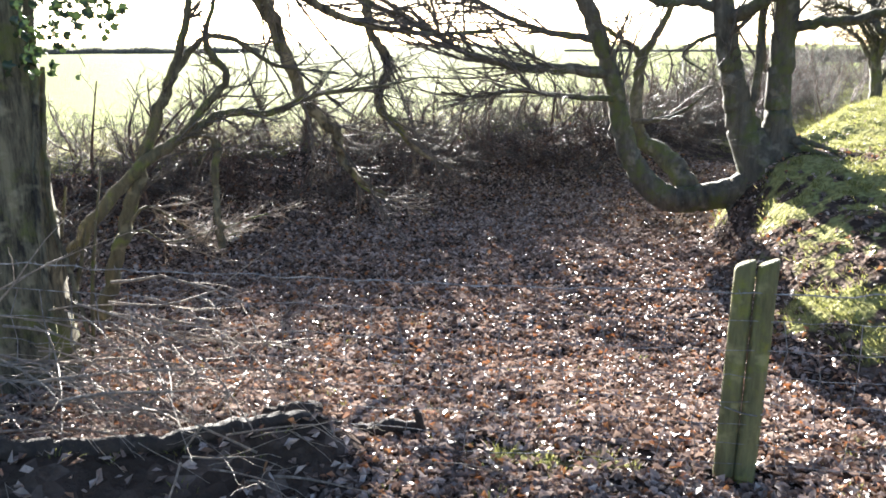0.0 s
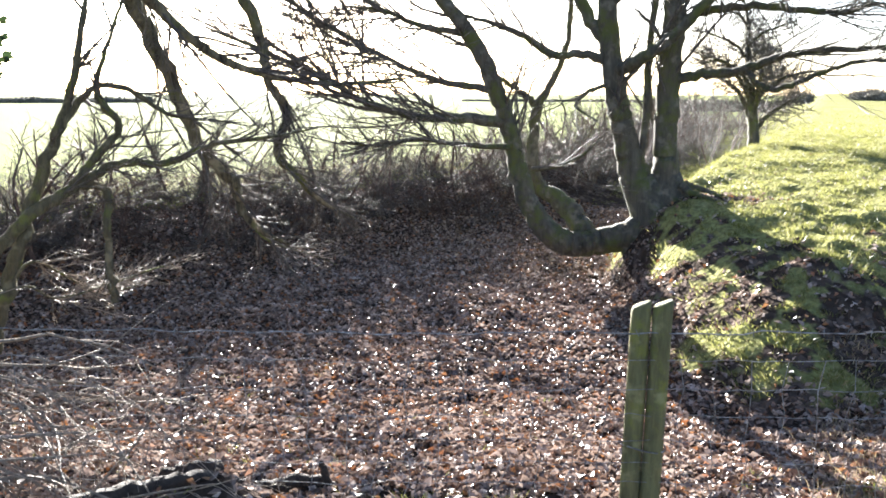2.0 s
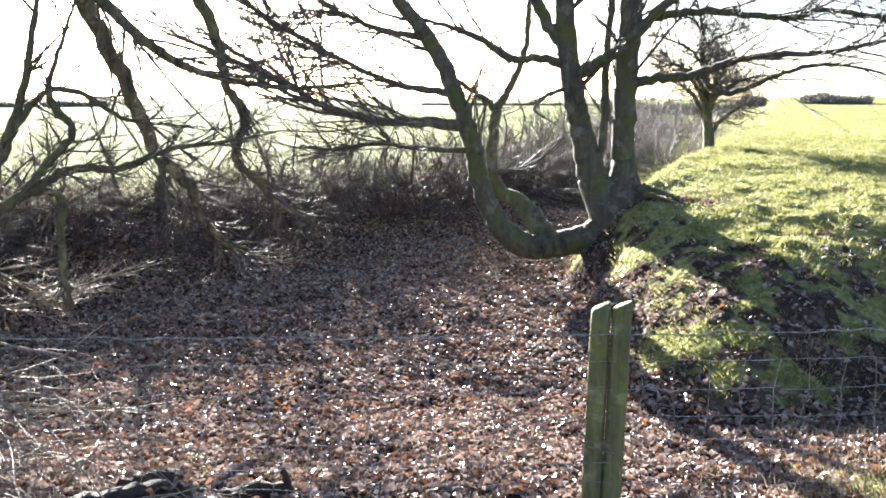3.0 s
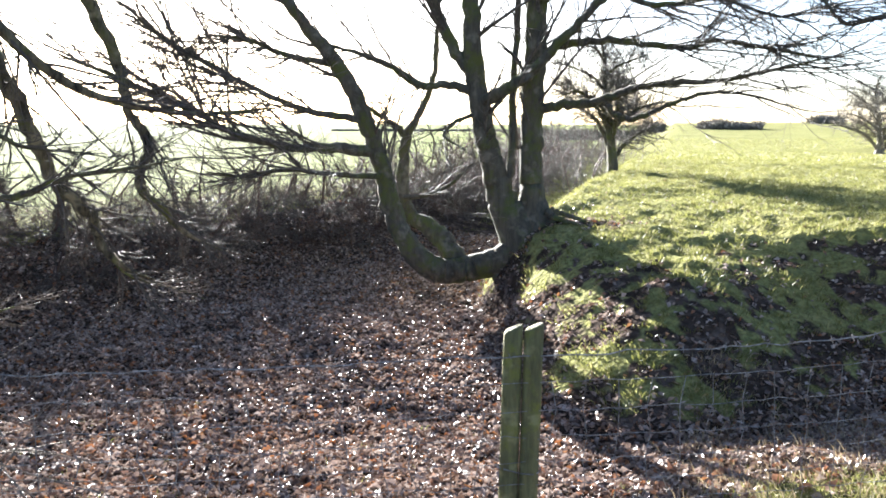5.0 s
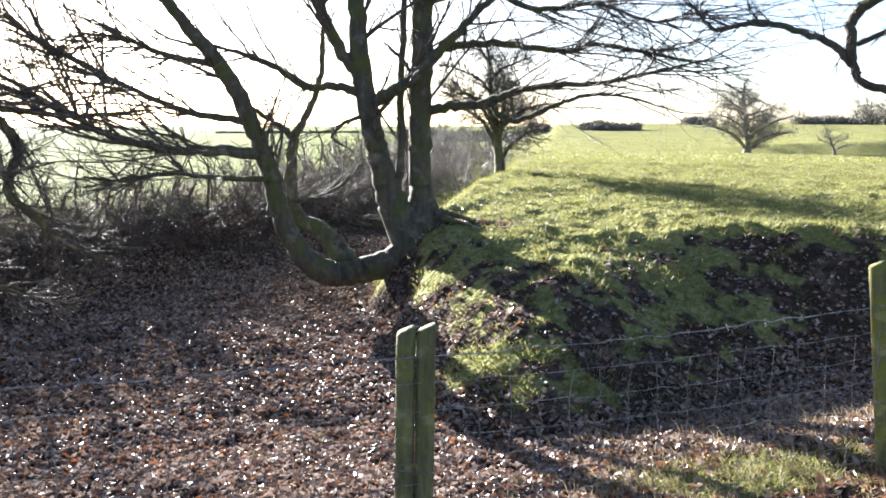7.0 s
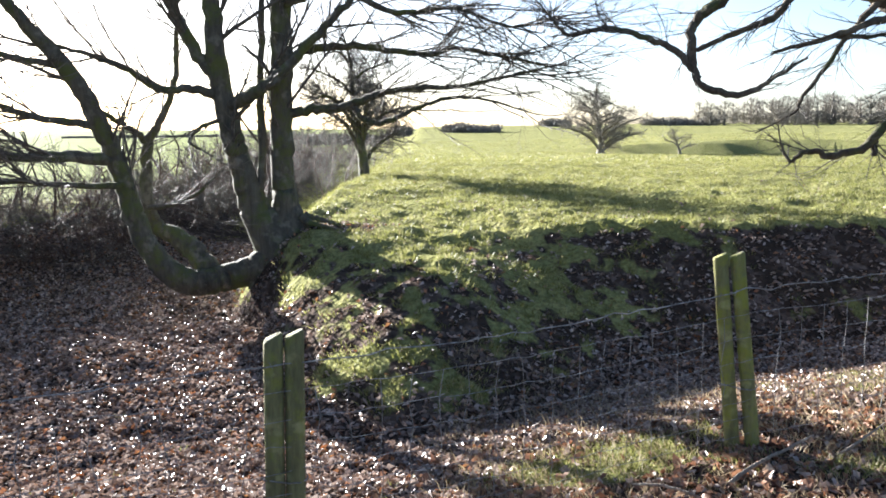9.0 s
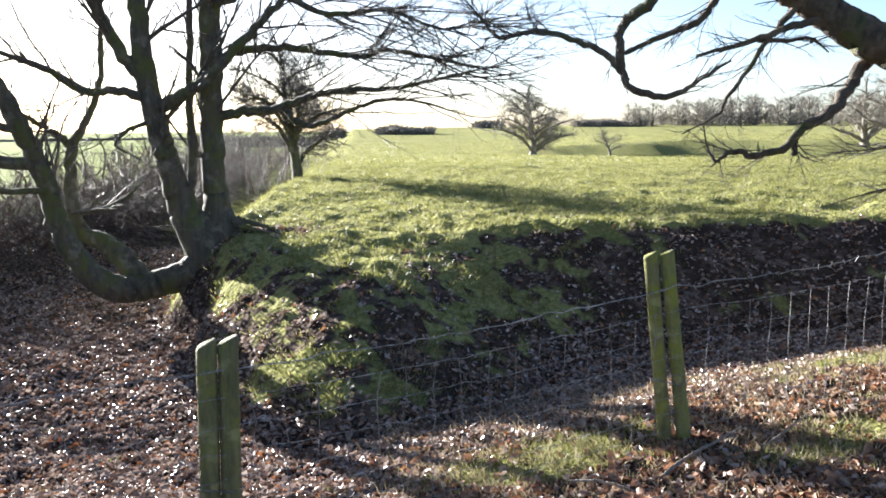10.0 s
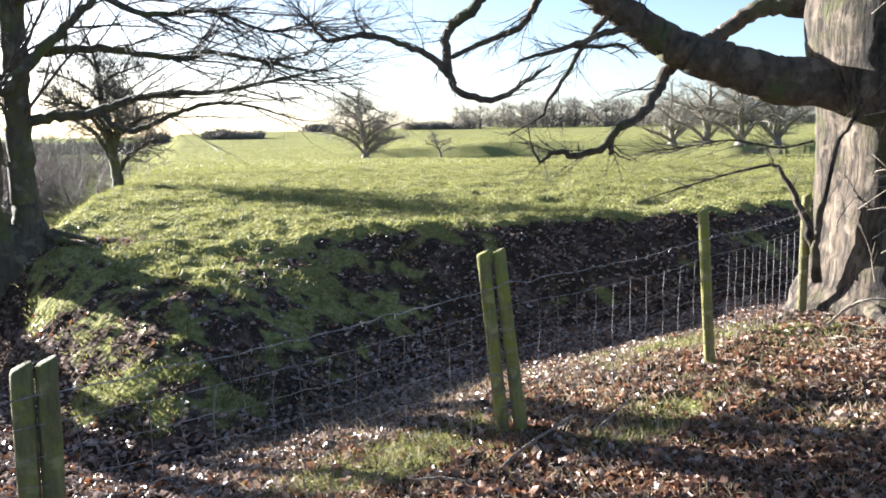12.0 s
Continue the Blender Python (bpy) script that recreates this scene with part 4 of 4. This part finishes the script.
hedge_models = [hedge_shrub(0.8 + 0.07 * k, 200 + k, 34, "bare thorny hedge shrub on the field bank", BARK_TWIG if k % 3 else BARK_BROWN) for k in range(8)]
scrub_models = [hedge_shrub(1.8 + 0.25 * k, 500 + k, 26, "tall bare scrub at the far end of the hollow", BARK_TWIG) for k in range(4)]
unplaced = set(hedge_models + scrub_models)


def plant(model, c, turn, size):
    """Sets the model itself at its first place, copies of it at the others."""
    ob = model
    if model in unplaced:
        unplaced.discard(model)
    else:
        ob = copy_thing(model, Matrix())
    ob.matrix_basis = Matrix.LocRotScale(Vector((c[0], c[1], height(*c))), Euler((0, 0, turn)), Vector((size, size, size)))


d_, k_, far_k = 26.0, 0, 0
while d_ < 92:
    c_, w_ = line_point(HEDGE_LINE, d_)
    r_ = float(np.hypot(*c_))
    nrm = np.array([-w_[1], w_[0]])
    for row in (-0.75, -0.1, 0.4) if r_ < 20 else (-0.45, 0.35):
        plant(hedge_models[k_ * 5 % 8], c_ + nrm * (row + 0.25 * math.sin(k_ * 1.7)), k_ * 2.4, (0.62 if row < -0.6 else 1.0) + 0.2 * math.sin(k_ * 2.1) + (0.55 if r_ > 22 else 0.0))
        k_ += 1
    if r_ > 24:
        plant(scrub_models[far_k % 4], c_ - nrm * (2.2 + 0.8 * math.sin(k_)), k_ * 1.9, 1.0 + 0.15 * math.sin(k_ * 3.3))
        far_k += 1
    d_ += 0.8 if r_ < 20 else 1.5


# ---- far trees, hedges and a barn ----
def far_tree(seed, tall):
    t = Tree("far_tree", (0, 0, 0), "grey leafless tree on the far edge of the field", "tree", BARK_FAR_HAZED, BARK_FAR_HAZED, seed, "trees on the skyline")
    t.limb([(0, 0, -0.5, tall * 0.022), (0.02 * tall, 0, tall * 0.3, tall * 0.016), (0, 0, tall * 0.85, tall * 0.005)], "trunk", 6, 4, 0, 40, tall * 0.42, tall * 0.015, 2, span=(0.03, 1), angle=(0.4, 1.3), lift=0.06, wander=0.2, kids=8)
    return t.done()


far_models = [far_tree(300 + k, 6.0) for k in range(4)]
rng = np.random.default_rng(5)


def place_far(model, az, dist, size):
    x, y = dist * math.sin(radians(az)), dist * math.cos(radians(az))
    ob = copy_thing(model, pose(x, y, height(x, y) - 0.1, 0, 0, rng.uniform(0, 360)))
    ob.scale = (size * 1.5, size * 1.5, size)
    return ob


for az_ in np.arange(20, 49, 0.6):
    place_far(far_models[rng.integers(4)], az_ + rng.normal(0, 0.4), 290 + rng.uniform(-30, 60), rng.uniform(0.5, 1.0))
for az_ in np.arange(49.5, 82, 0.3):
    place_far(far_models[rng.integers(4)], az_ + rng.normal(0, 0.4), 175 + rng.uniform(-15, 25), rng.uniform(0.75, 1.15))
for k, m_ in enumerate(far_models):
    az_ = 85 + 9 * k
    m_.location = (190 * math.sin(radians(az_)), 190 * math.cos(radians(az_)), height(190 * math.sin(radians(az_)), 190 * math.cos(radians(az_))))
    m_.scale = (1.1, 1.1, 1.1)


def far_hedge(az0, az1, dist, tall, seed, label):
    """A clipped far hedge, a mass of short twigs."""
    g = np.random.default_rng(seed)
    am = radians((az0 + az1) / 2)
    c = (dist * math.sin(am), dist * math.cos(am))
    z0 = height(*c)
    n = int(1300 * (az1 - az0) / 3) + 400
    a, d = np.radians(g.uniform(az0, az1, n)), dist + g.normal(0, 1.0, n)
    ground_z = terrain(d * np.sin(a), d * np.cos(a))[0] - z0
    p = np.stack([d * np.sin(a) - c[0], d * np.cos(a) - c[1], ground_z + g.uniform(0, tall * 0.45, n)], 1)
    way = np.stack([g.normal(0, 0.9, n), g.normal(0, 0.9, n), np.full(n, 0.8)], 1)
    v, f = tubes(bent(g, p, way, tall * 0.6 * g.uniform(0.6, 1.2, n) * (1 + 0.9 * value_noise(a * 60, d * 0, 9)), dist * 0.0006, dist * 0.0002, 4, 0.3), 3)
    ob = new("far_hedge", quad_mesh("far_hedge", v, f, BARK_FAR_HAZED))
    ob.location = (*c, z0 - 0.1)
    return tagged(ob, label, "hedge", kind="stuff")


far_hedge(32.2, 36.0, 110, 1.4, 1, "dark dense hedge across the field")
far_hedge(38.8, 40.6, 150, 1.4, 2, "dark rounded bush at the field edge")
far_hedge(-46, -12, 330, 2.6, 6, "low grey wood along the far side of the crop field")
far_hedge(8, 24, 380, 1.4, 7, "low grey wood on the skyline")
far_hedge(20, 30, 150, 2.5, 3, "grey hedge along the field edge")
far_hedge(45.5, 50, 165, 1.6, 4, "low hedge before the barn")


def barn(az, dist, long, tall):
    """A long low farm shed with a pitched roof."""
    x, y = dist * math.sin(radians(az)), dist * math.cos(radians(az))
    root = holder("farm_shed", (x, y, height(x, y)), "long low dark farm shed beyond the field", "barn")
    root.rotation_euler = (0, 0, -radians(az))
    L, w, e = long / 2, 3.0, tall * 0.6
    wall = [(-L, -w, 0), (L, -w, 0), (L, w, 0), (-L, w, 0), (-L, -w, e), (L, -w, e), (L, w, e), (-L, w, e)]
    part("wall", mesh_of("wall", wall, [(0, 1, 5, 4), (1, 2, 6, 5), (2, 3, 7, 6), (3, 0, 4, 7), (4, 5, 6, 7)], BARK_LOG, False), root)
    o = 0.4
    rf = [(-L - o, -w - o, e - 0.1), (L + o, -w - o, e - 0.1), (L + o, w + o, e - 0.1), (-L - o, w + o, e - 0.1), (-L - o, 0, tall), (L + o, 0, tall)]
    part("roof", mesh_of("roof", rf, [(0, 1, 5, 4), (2, 3, 4, 5), (1, 2, 5), (3, 0, 4), (3, 2, 1, 0)], BARK_FAR_HAZED, False), root)


barn(47.4, 330, 13, 2.6)


# ---- litter, grass and brushwood ----
def scatter(seed, count, az0, az1, r0, r1, power, keep):
    """Random ground places, thinned by keep(x, y, litter, r)."""
    g = np.random.default_rng(seed)
    a = np.radians(g.uniform(az0, az1, count))
    r = (g.uniform(r0 ** power, r1 ** power, count)) ** (1 / power)
    x, y = r * np.sin(a), r * np.cos(a)
    z, lit, crop = terrain(x, y)
    ok = g.random(count) < keep(x, y, lit, r, crop)
    return g, np.stack([x, y, z], 1)[ok]


def leaf_sheet(name, g, P, size, mat, label, category, lift=0.012):
    """Curled five-cornered dead leaves lying at P."""
    n = len(P)
    yaw, sz = g.uniform(0, 2 * math.pi, n), size * g.uniform(0.55, 1.25, n)
    tilt, roll_ = g.normal(0, 0.5, n), g.normal(0, 0.55, n)
    c, s_ = np.cos(yaw), np.sin(yaw)
    ax = np.stack([c * np.cos(tilt), s_ * np.cos(tilt), np.sin(tilt)], 1)
    bx = np.stack([-s_ * np.cos(roll_), c * np.cos(roll_), np.sin(roll_)], 1)
    nz = np.cross(ax, bx)
    curl = g.normal(0.12, 0.16, n)
    rows = [(-0.5, 0, 0.0), (-0.02, 0.34, 1), (0.55, 0, 0.3), (-0.08, -0.32, 1), (0.03, 0, -0.3)]
    V = np.stack([P + np.array([0, 0, lift]) + sz[:, None] * (a * ax + b * bx + (k * curl)[:, None] * nz) for a, b, k in rows], 1)
    b0 = (np.arange(n) * 5)[:, None]
    tri = np.array([(0, 3, 4), (3, 2, 4), (2, 1, 4), (1, 0, 4)])
    F = (b0[:, :, None] + tri[None]).reshape(-1, 3)
    ob = new(name, quad_mesh(name, V.reshape(-1, 3), F, mat, False))
    return tagged(ob, label, category, kind="stuff")


def blades(name, g, P, per, tall, wide, reach, mat, label, category):
    """Tufts of bent tapering blades at P."""
    n = len(P)
    c = np.repeat(P, per, 0)
    m = len(c)
    off = g.normal(0, reach, (m, 2))
    base = c + np.concatenate([off, np.full((m, 1), -0.006)], 1)
    yaw = g.uniform(0, 2 * math.pi, m)
    w = wide * g.uniform(0.7, 1.3, m)[:, None] * np.stack([np.cos(yaw), np.sin(yaw), 0 * yaw], 1)
    h = np.repeat(tall * g.uniform(0.5, 1.3, n), per) * g.uniform(0.6, 1.2, m)
    lean_ = np.concatenate([off / reach * 0.35 + g.normal(0, 0.25, (m, 2)), np.ones((m, 1))], 1)
    mid, tip = base + lean_ * (h * 0.55)[:, None], base + lean_ * np.array([1.6, 1.6, 0.92]) * h[:, None]
    V = np.stack([base - w, base + w, mid + w * 0.7, mid - w * 0.7, tip], 1)
    b0 = (np.arange(m) * 5)[:, None, None]
    tri = np.array([(0, 1, 2), (0, 2, 3), (3, 2, 4)])[None]
    ob = new(name, quad_mesh(name, V.reshape(-1, 3), (b0 + tri).reshape(-1, 3), mat))
    return tagged(ob, label, category, kind="stuff")


def leaf_cover(x, y):
    """Share of the fallen leaves left on the slope of the bank and on the earth lip."""
    slope = side_of(FOOT_LINE, [(FAR, 136.5), (FAR, -22)], x, y)
    return (1 - 0.7 * step(0.1, 0.6, slope)) * (1 - 0.85 * np.clip(1.6 * lip_share(x, y + 0.12), 0, 1))


def verge(x, y):
    """One on the near side of the fence, to the east."""
    return step(-0.9, 0.1, side_of(FENCE_LINE, [(40, -FAR), (-FAR, -FAR), (-FAR, 6.6)], x, y)) * step(1.5, 2.6, x)


g_, P_ = scatter(11, 360000, -40, 95, 2.4, 17, 1.35, lambda x, y, l, r, c: np.clip((l - 0.2) * 1.25, 0.012, 1) * (r < 16) * (1 - c) * leaf_cover(x, y) * (1 - 0.75 * verge(x, y)))
leaf_sheet("leaf_litter", g_, P_, 0.06, LITTER, "brown and silvery fallen leaves carpeting the hollow", "leaf litter")
g_, P_ = scatter(16, 90000, 20, 95, 2.4, 9, 1.35, lambda x, y, l, r, c: np.clip((l - 0.2) * 1.25, 0.012, 1) * verge(x, y) * (0.35 + 0.65 * step(-0.1, 0.15, value_noise(x * 2.1, y * 2.1, 71))))
leaf_sheet("russet_litter", g_, P_, 0.055, RUSSET, "russet fallen leaves along the fence", "leaf litter")
g_, P_ = scatter(12, 85000, 14, 95, 4.5, 26, 1.25, lambda x, y, l, r, c: np.clip(0.95 - 1.2 * l, 0.0, 1) * (1 - c) * (0.3 + 0.7 * np.maximum(step(-0.12, 0.12, value_noise(x * 6, y * 6, 41)), step(11, 16, r))))
blades("bank_grass", g_, P_, 8, 0.055, 0.0038, 0.028, GRASS, "short mossy tufts of grass on the bank", "grass")
g_, P_ = scatter(13, 26000, -40, 95, 2.4, 7, 1.2, lambda x, y, l, r, c: np.clip(0.75 - 1.1 * l, 0.012, 1))
blades("verge_grass", g_, P_, 12, 0.038, 0.0036, 0.032, GRASS, "thin tufts of grass along the fence", "grass")
g_, P_ = scatter(14, 22000, 20, 95, 24, 75, 1.0, lambda x, y, l, r, c: 1 - c)
blades("pasture_grass", g_, P_, 5, 0.075, 0.012, 0.09, GRASS, "rough grazed pasture grass", "grass")
g_, P_ = scatter(15, 9000, 32, 95, 2.4, 6.8, 1.2, lambda x, y, l, r, c: np.clip(0.6 + 0.9 * value_noise(x * 1.6, y * 1.6, 51), 0.0, 1))
blades("dry_grass", g_, P_, 5, 0.06, 0.003, 0.07, STRAW, "dead straw-coloured grass and bracken", "dry grass")


# ---- fallen wood and brush by the fence ----
def log(name, points, label, seed, bark=BARK_LOG, sides=12, stub=None):
    t = Tree(name, points[0][:3], label, "fallen branch", bark, bark, seed)
    t.limb(points, "stem", sides, 7, 0.12)
    if stub:
        t.limb(stub, "stub", 7, 5, 0.08)
    return t.done()


log("rotten_log", [(-1.09, 3.80, -0.21, 0.035), (-0.97, 3.86, -0.17, 0.05), (-0.83, 3.91, -0.15, 0.052), (-0.69, 3.96, -0.15, 0.05), (-0.65, 3.95, -0.21, 0.045), (-0.60, 3.90, -0.27, 0.04)], "dark rotting branch lying on the leaves", 61)
log("rotten_log", [(-0.59, 3.85, -0.25, 0.03), (-0.42, 3.93, -0.25, 0.034), (-0.25, 3.99, -0.25, 0.036), (-0.12, 4.00, -0.28, 0.03), (0.01, 3.95, -0.34, 0.015)], "dark wet branch with a broken stub", 62,
    stub=[(-0.11, 3.99, -0.29, 0.022), (-0.12, 4.00, -0.22, 0.02), (-0.14, 4.00, -0.15, 0.012)])
log("fallen_trunk", [(x, y, height(x, y) + 0.015, q) for x, y, q in ((-2.09, 2.93, 0.055), (-1.78, 3.09, 0.055), (-1.47, 3.24, 0.05), (-1.04, 3.42, 0.042), (-0.71, 3.58, 0.034), (-0.49, 3.70, 0.018))], "half-buried brown rotten trunk at the edge of the hollow", 63, BARK_LOG, sides=16)
for k, pts in enumerate(([(3.36, 2.69, -0.16, 0.011), (3.62, 2.68, -0.08, 0.01), (4.10, 2.68, -0.02, 0.005)], [(4.03, 2.61, -0.13, 0.006), (4.18, 2.55, -0.09, 0.008), (4.54, 2.53, 0.01, 0.004)], [(6.59, 2.04, 0.15, 0.008), (6.73, 1.93, 0.28, 0.012), (6.77, 1.77, 0.36, 0.01), (6.82, 1.57, 0.35, 0.005)],
                          [(3.93, 2.19, -0.08, 0.006), (4.22, 2.06, -0.07, 0.009), (4.43, 1.86, -0.05, 0.004)], [(0.43, 4.08, -0.40, 0.01), (0.58, 3.96, -0.37, 0.008), (0.73, 3.73, -0.34, 0.004)], [(3.15, 2.62, -0.13, 0.006), (3.04, 2.75, -0.09, 0.008), (2.85, 2.81, -0.05, 0.004)])):
    log("stick", pts, "dry pale stick lying on the leaf litter", 70 + k, BARK_PALE, 6)


def brush(name, seed, n, start, spread, way, jitter, length, radius, label):
    """A heap of long dry arching twigs."""
    g = np.random.default_rng(seed)
    w = Wood()
    s0 = g.normal(0, 1, (n, 3)) * np.array(spread)
    d = np.array(way) + g.normal(0, 1, (n, 3)) * np.array(jitter)
    tw = bent(g, s0, d, length * g.uniform(0.5, 1.2, n), radius * g.uniform(0.6, 1.3, n), 0.0012, 9, 0.10, 0.07)
    w.add(tw, 4)
    sprout(g, w, tw, 4, length * 0.3, radius * 0.6, 1, (0.2, 1), wander=0.15, sides=3, droop=0.04, kids=2)
    ob = new(name, w.mesh(name, BARK_PALE))
    ob.location = start
    return tagged(ob, label, "brushwood", kind="stuff")


brush("brushwood_heap", 81, 34, (-2.04, 4.24, 0.11), (0.32, 0.25, 0.14), (0.9, -0.5, 0.16), (0.16, 0.16, 0.14), 1.6, 0.008, "heap of dry cut twigs under the hazel")
brush("brushwood_heap", 82, 20, (-2.19, 3.59, 0.14), (0.35, 0.3, 0.12), (1.0, -0.15, 0.2), (0.25, 0.3, 0.2), 1.5, 0.007, "tangle of dead twigs beside the ivy tree")
brush("brushwood_heap", 83, 24, (-1.34, 3.40, -0.08), (0.6, 0.15, 0.05), (0.4, -0.2, 0.35), (0.7, 0.3, 0.3), 0.9, 0.007, "dead twigs over the rotten trunk")
brush("brushwood_heap", 84, 30, (6.67, 1.75, 0.07), (0.5, 0.3, 0.05), (-0.6, -0.6, 0.3), (0.6, 0.5, 0.3), 0.8, 0.005, "dry twigs and bracken at the foot of the old tree")
brush("tree_shoots", 85, 26, (7.48, 2.01, 1.15), (0.12, 0.12, 0.7), (0.1, -0.6, 0.5), (0.5, 0.3, 0.4), 0.9, 0.005, "straggling thin shoots on the old trunk")


# ---- ivy leaves ----
def leaf_mesh(name, size, mat, lobes):
    """A lobed, slightly cupped leaf with a stalk."""
    v, f = [(0, 0, 0.02 * size)], []
    for k in range(11):
        a = 2 * math.pi * k / 11
        r = size * (0.42 + 0.13 * math.cos(lobes * a)) * (1.25 if k == 0 else 1)
        v.append((r * math.cos(a), r * math.sin(a), 0.18 * size * math.cos(2 * a) - 0.05 * size))
    f = [(0, k, k % 11 + 1) for k in range(1, 12)]
    return mesh_of(name, v, f, mat)


rng = np.random.default_rng(91)
ivy_models = [leaf_mesh("ivy_leaf", s, IVY, 5) for s in (0.06, 0.05, 0.07)]
ivy = holder("ivy_spray", (-2.13, 4.74, 1.84), "dark glossy ivy leaves hanging from the trunk", "ivy")
for k in range(250):
    if k < 170:
        fx, fy = rng.random(), rng.random()
        d_ = Vector((fx * 0.5 - 0.14, rng.normal() * 0.12, 0.28 - fy * 0.42 * (1.15 - 0.3 * fx) + rng.normal() * 0.03))
    elif k < 205:
        d_ = Vector((-0.1 + rng.normal() * 0.08, rng.normal() * 0.08, -0.1 - rng.random() * 0.25))
    else:
        d_ = Vector((rng.normal() * 0.35, rng.normal() * 0.15, 0.4 + rng.random() * 0.4))
    lf = part("ivy_leaf", ivy_models[k % 3], ivy)
    lf.matrix_basis = Matrix.LocRotScale(d_, Euler((radians(rng.uniform(40, 130)), rng.uniform(-0.6, 0.6), rng.uniform(-1.2, 1.2))), Vector((1, 1, 1)) * rng.uniform(0.7, 1.2))
iv = np.random.default_rng(92)
n_ = 14
ivs = bent(iv, iv.normal(0, 0.05, (n_, 3)) + np.array([-0.1, 0, 0.25]), np.stack([iv.uniform(0.3, 1.2, n_), iv.normal(0, 0.25, n_), iv.uniform(-0.6, 0.2, n_)], 1), 0.6, 0.005, 0.002, 6, 0.2, 0.05)
w_ = Wood()
w_.add(ivs, 4)
part("ivy_stems", w_.mesh("ivy_stems", BARK_IVY), ivy, "thin woody ivy stems", "stuff")

# ---- the leaves nearest to the fence, one by one ----
leaf_models, russet_models = ([leaf_mesh("leaf", s, m_, 3) for s in (0.085, 0.075, 0.10, 0.08)] for m_ in (LITTER, RUSSET))
for k in range(280):
    a_, r_ = radians(rng.uniform(-24, 72)), rng.uniform(3.3, 5.2)
    x_, y_ = r_ * math.sin(a_), r_ * math.cos(a_)
    if float(leaf_cover(np.array([x_]), np.array([y_]))[0]) < 0.6:
        continue
    lf = part("leaf", leaf_models[k % 4] if x_ < 2.2 else russet_models[k % 4], ground)
    lf.matrix_basis = Matrix.LocRotScale((x_, y_, height(x_, y_) + 0.02), Euler((rng.normal() * 0.5, rng.normal() * 0.5, rng.uniform(0, 6.28))), None)
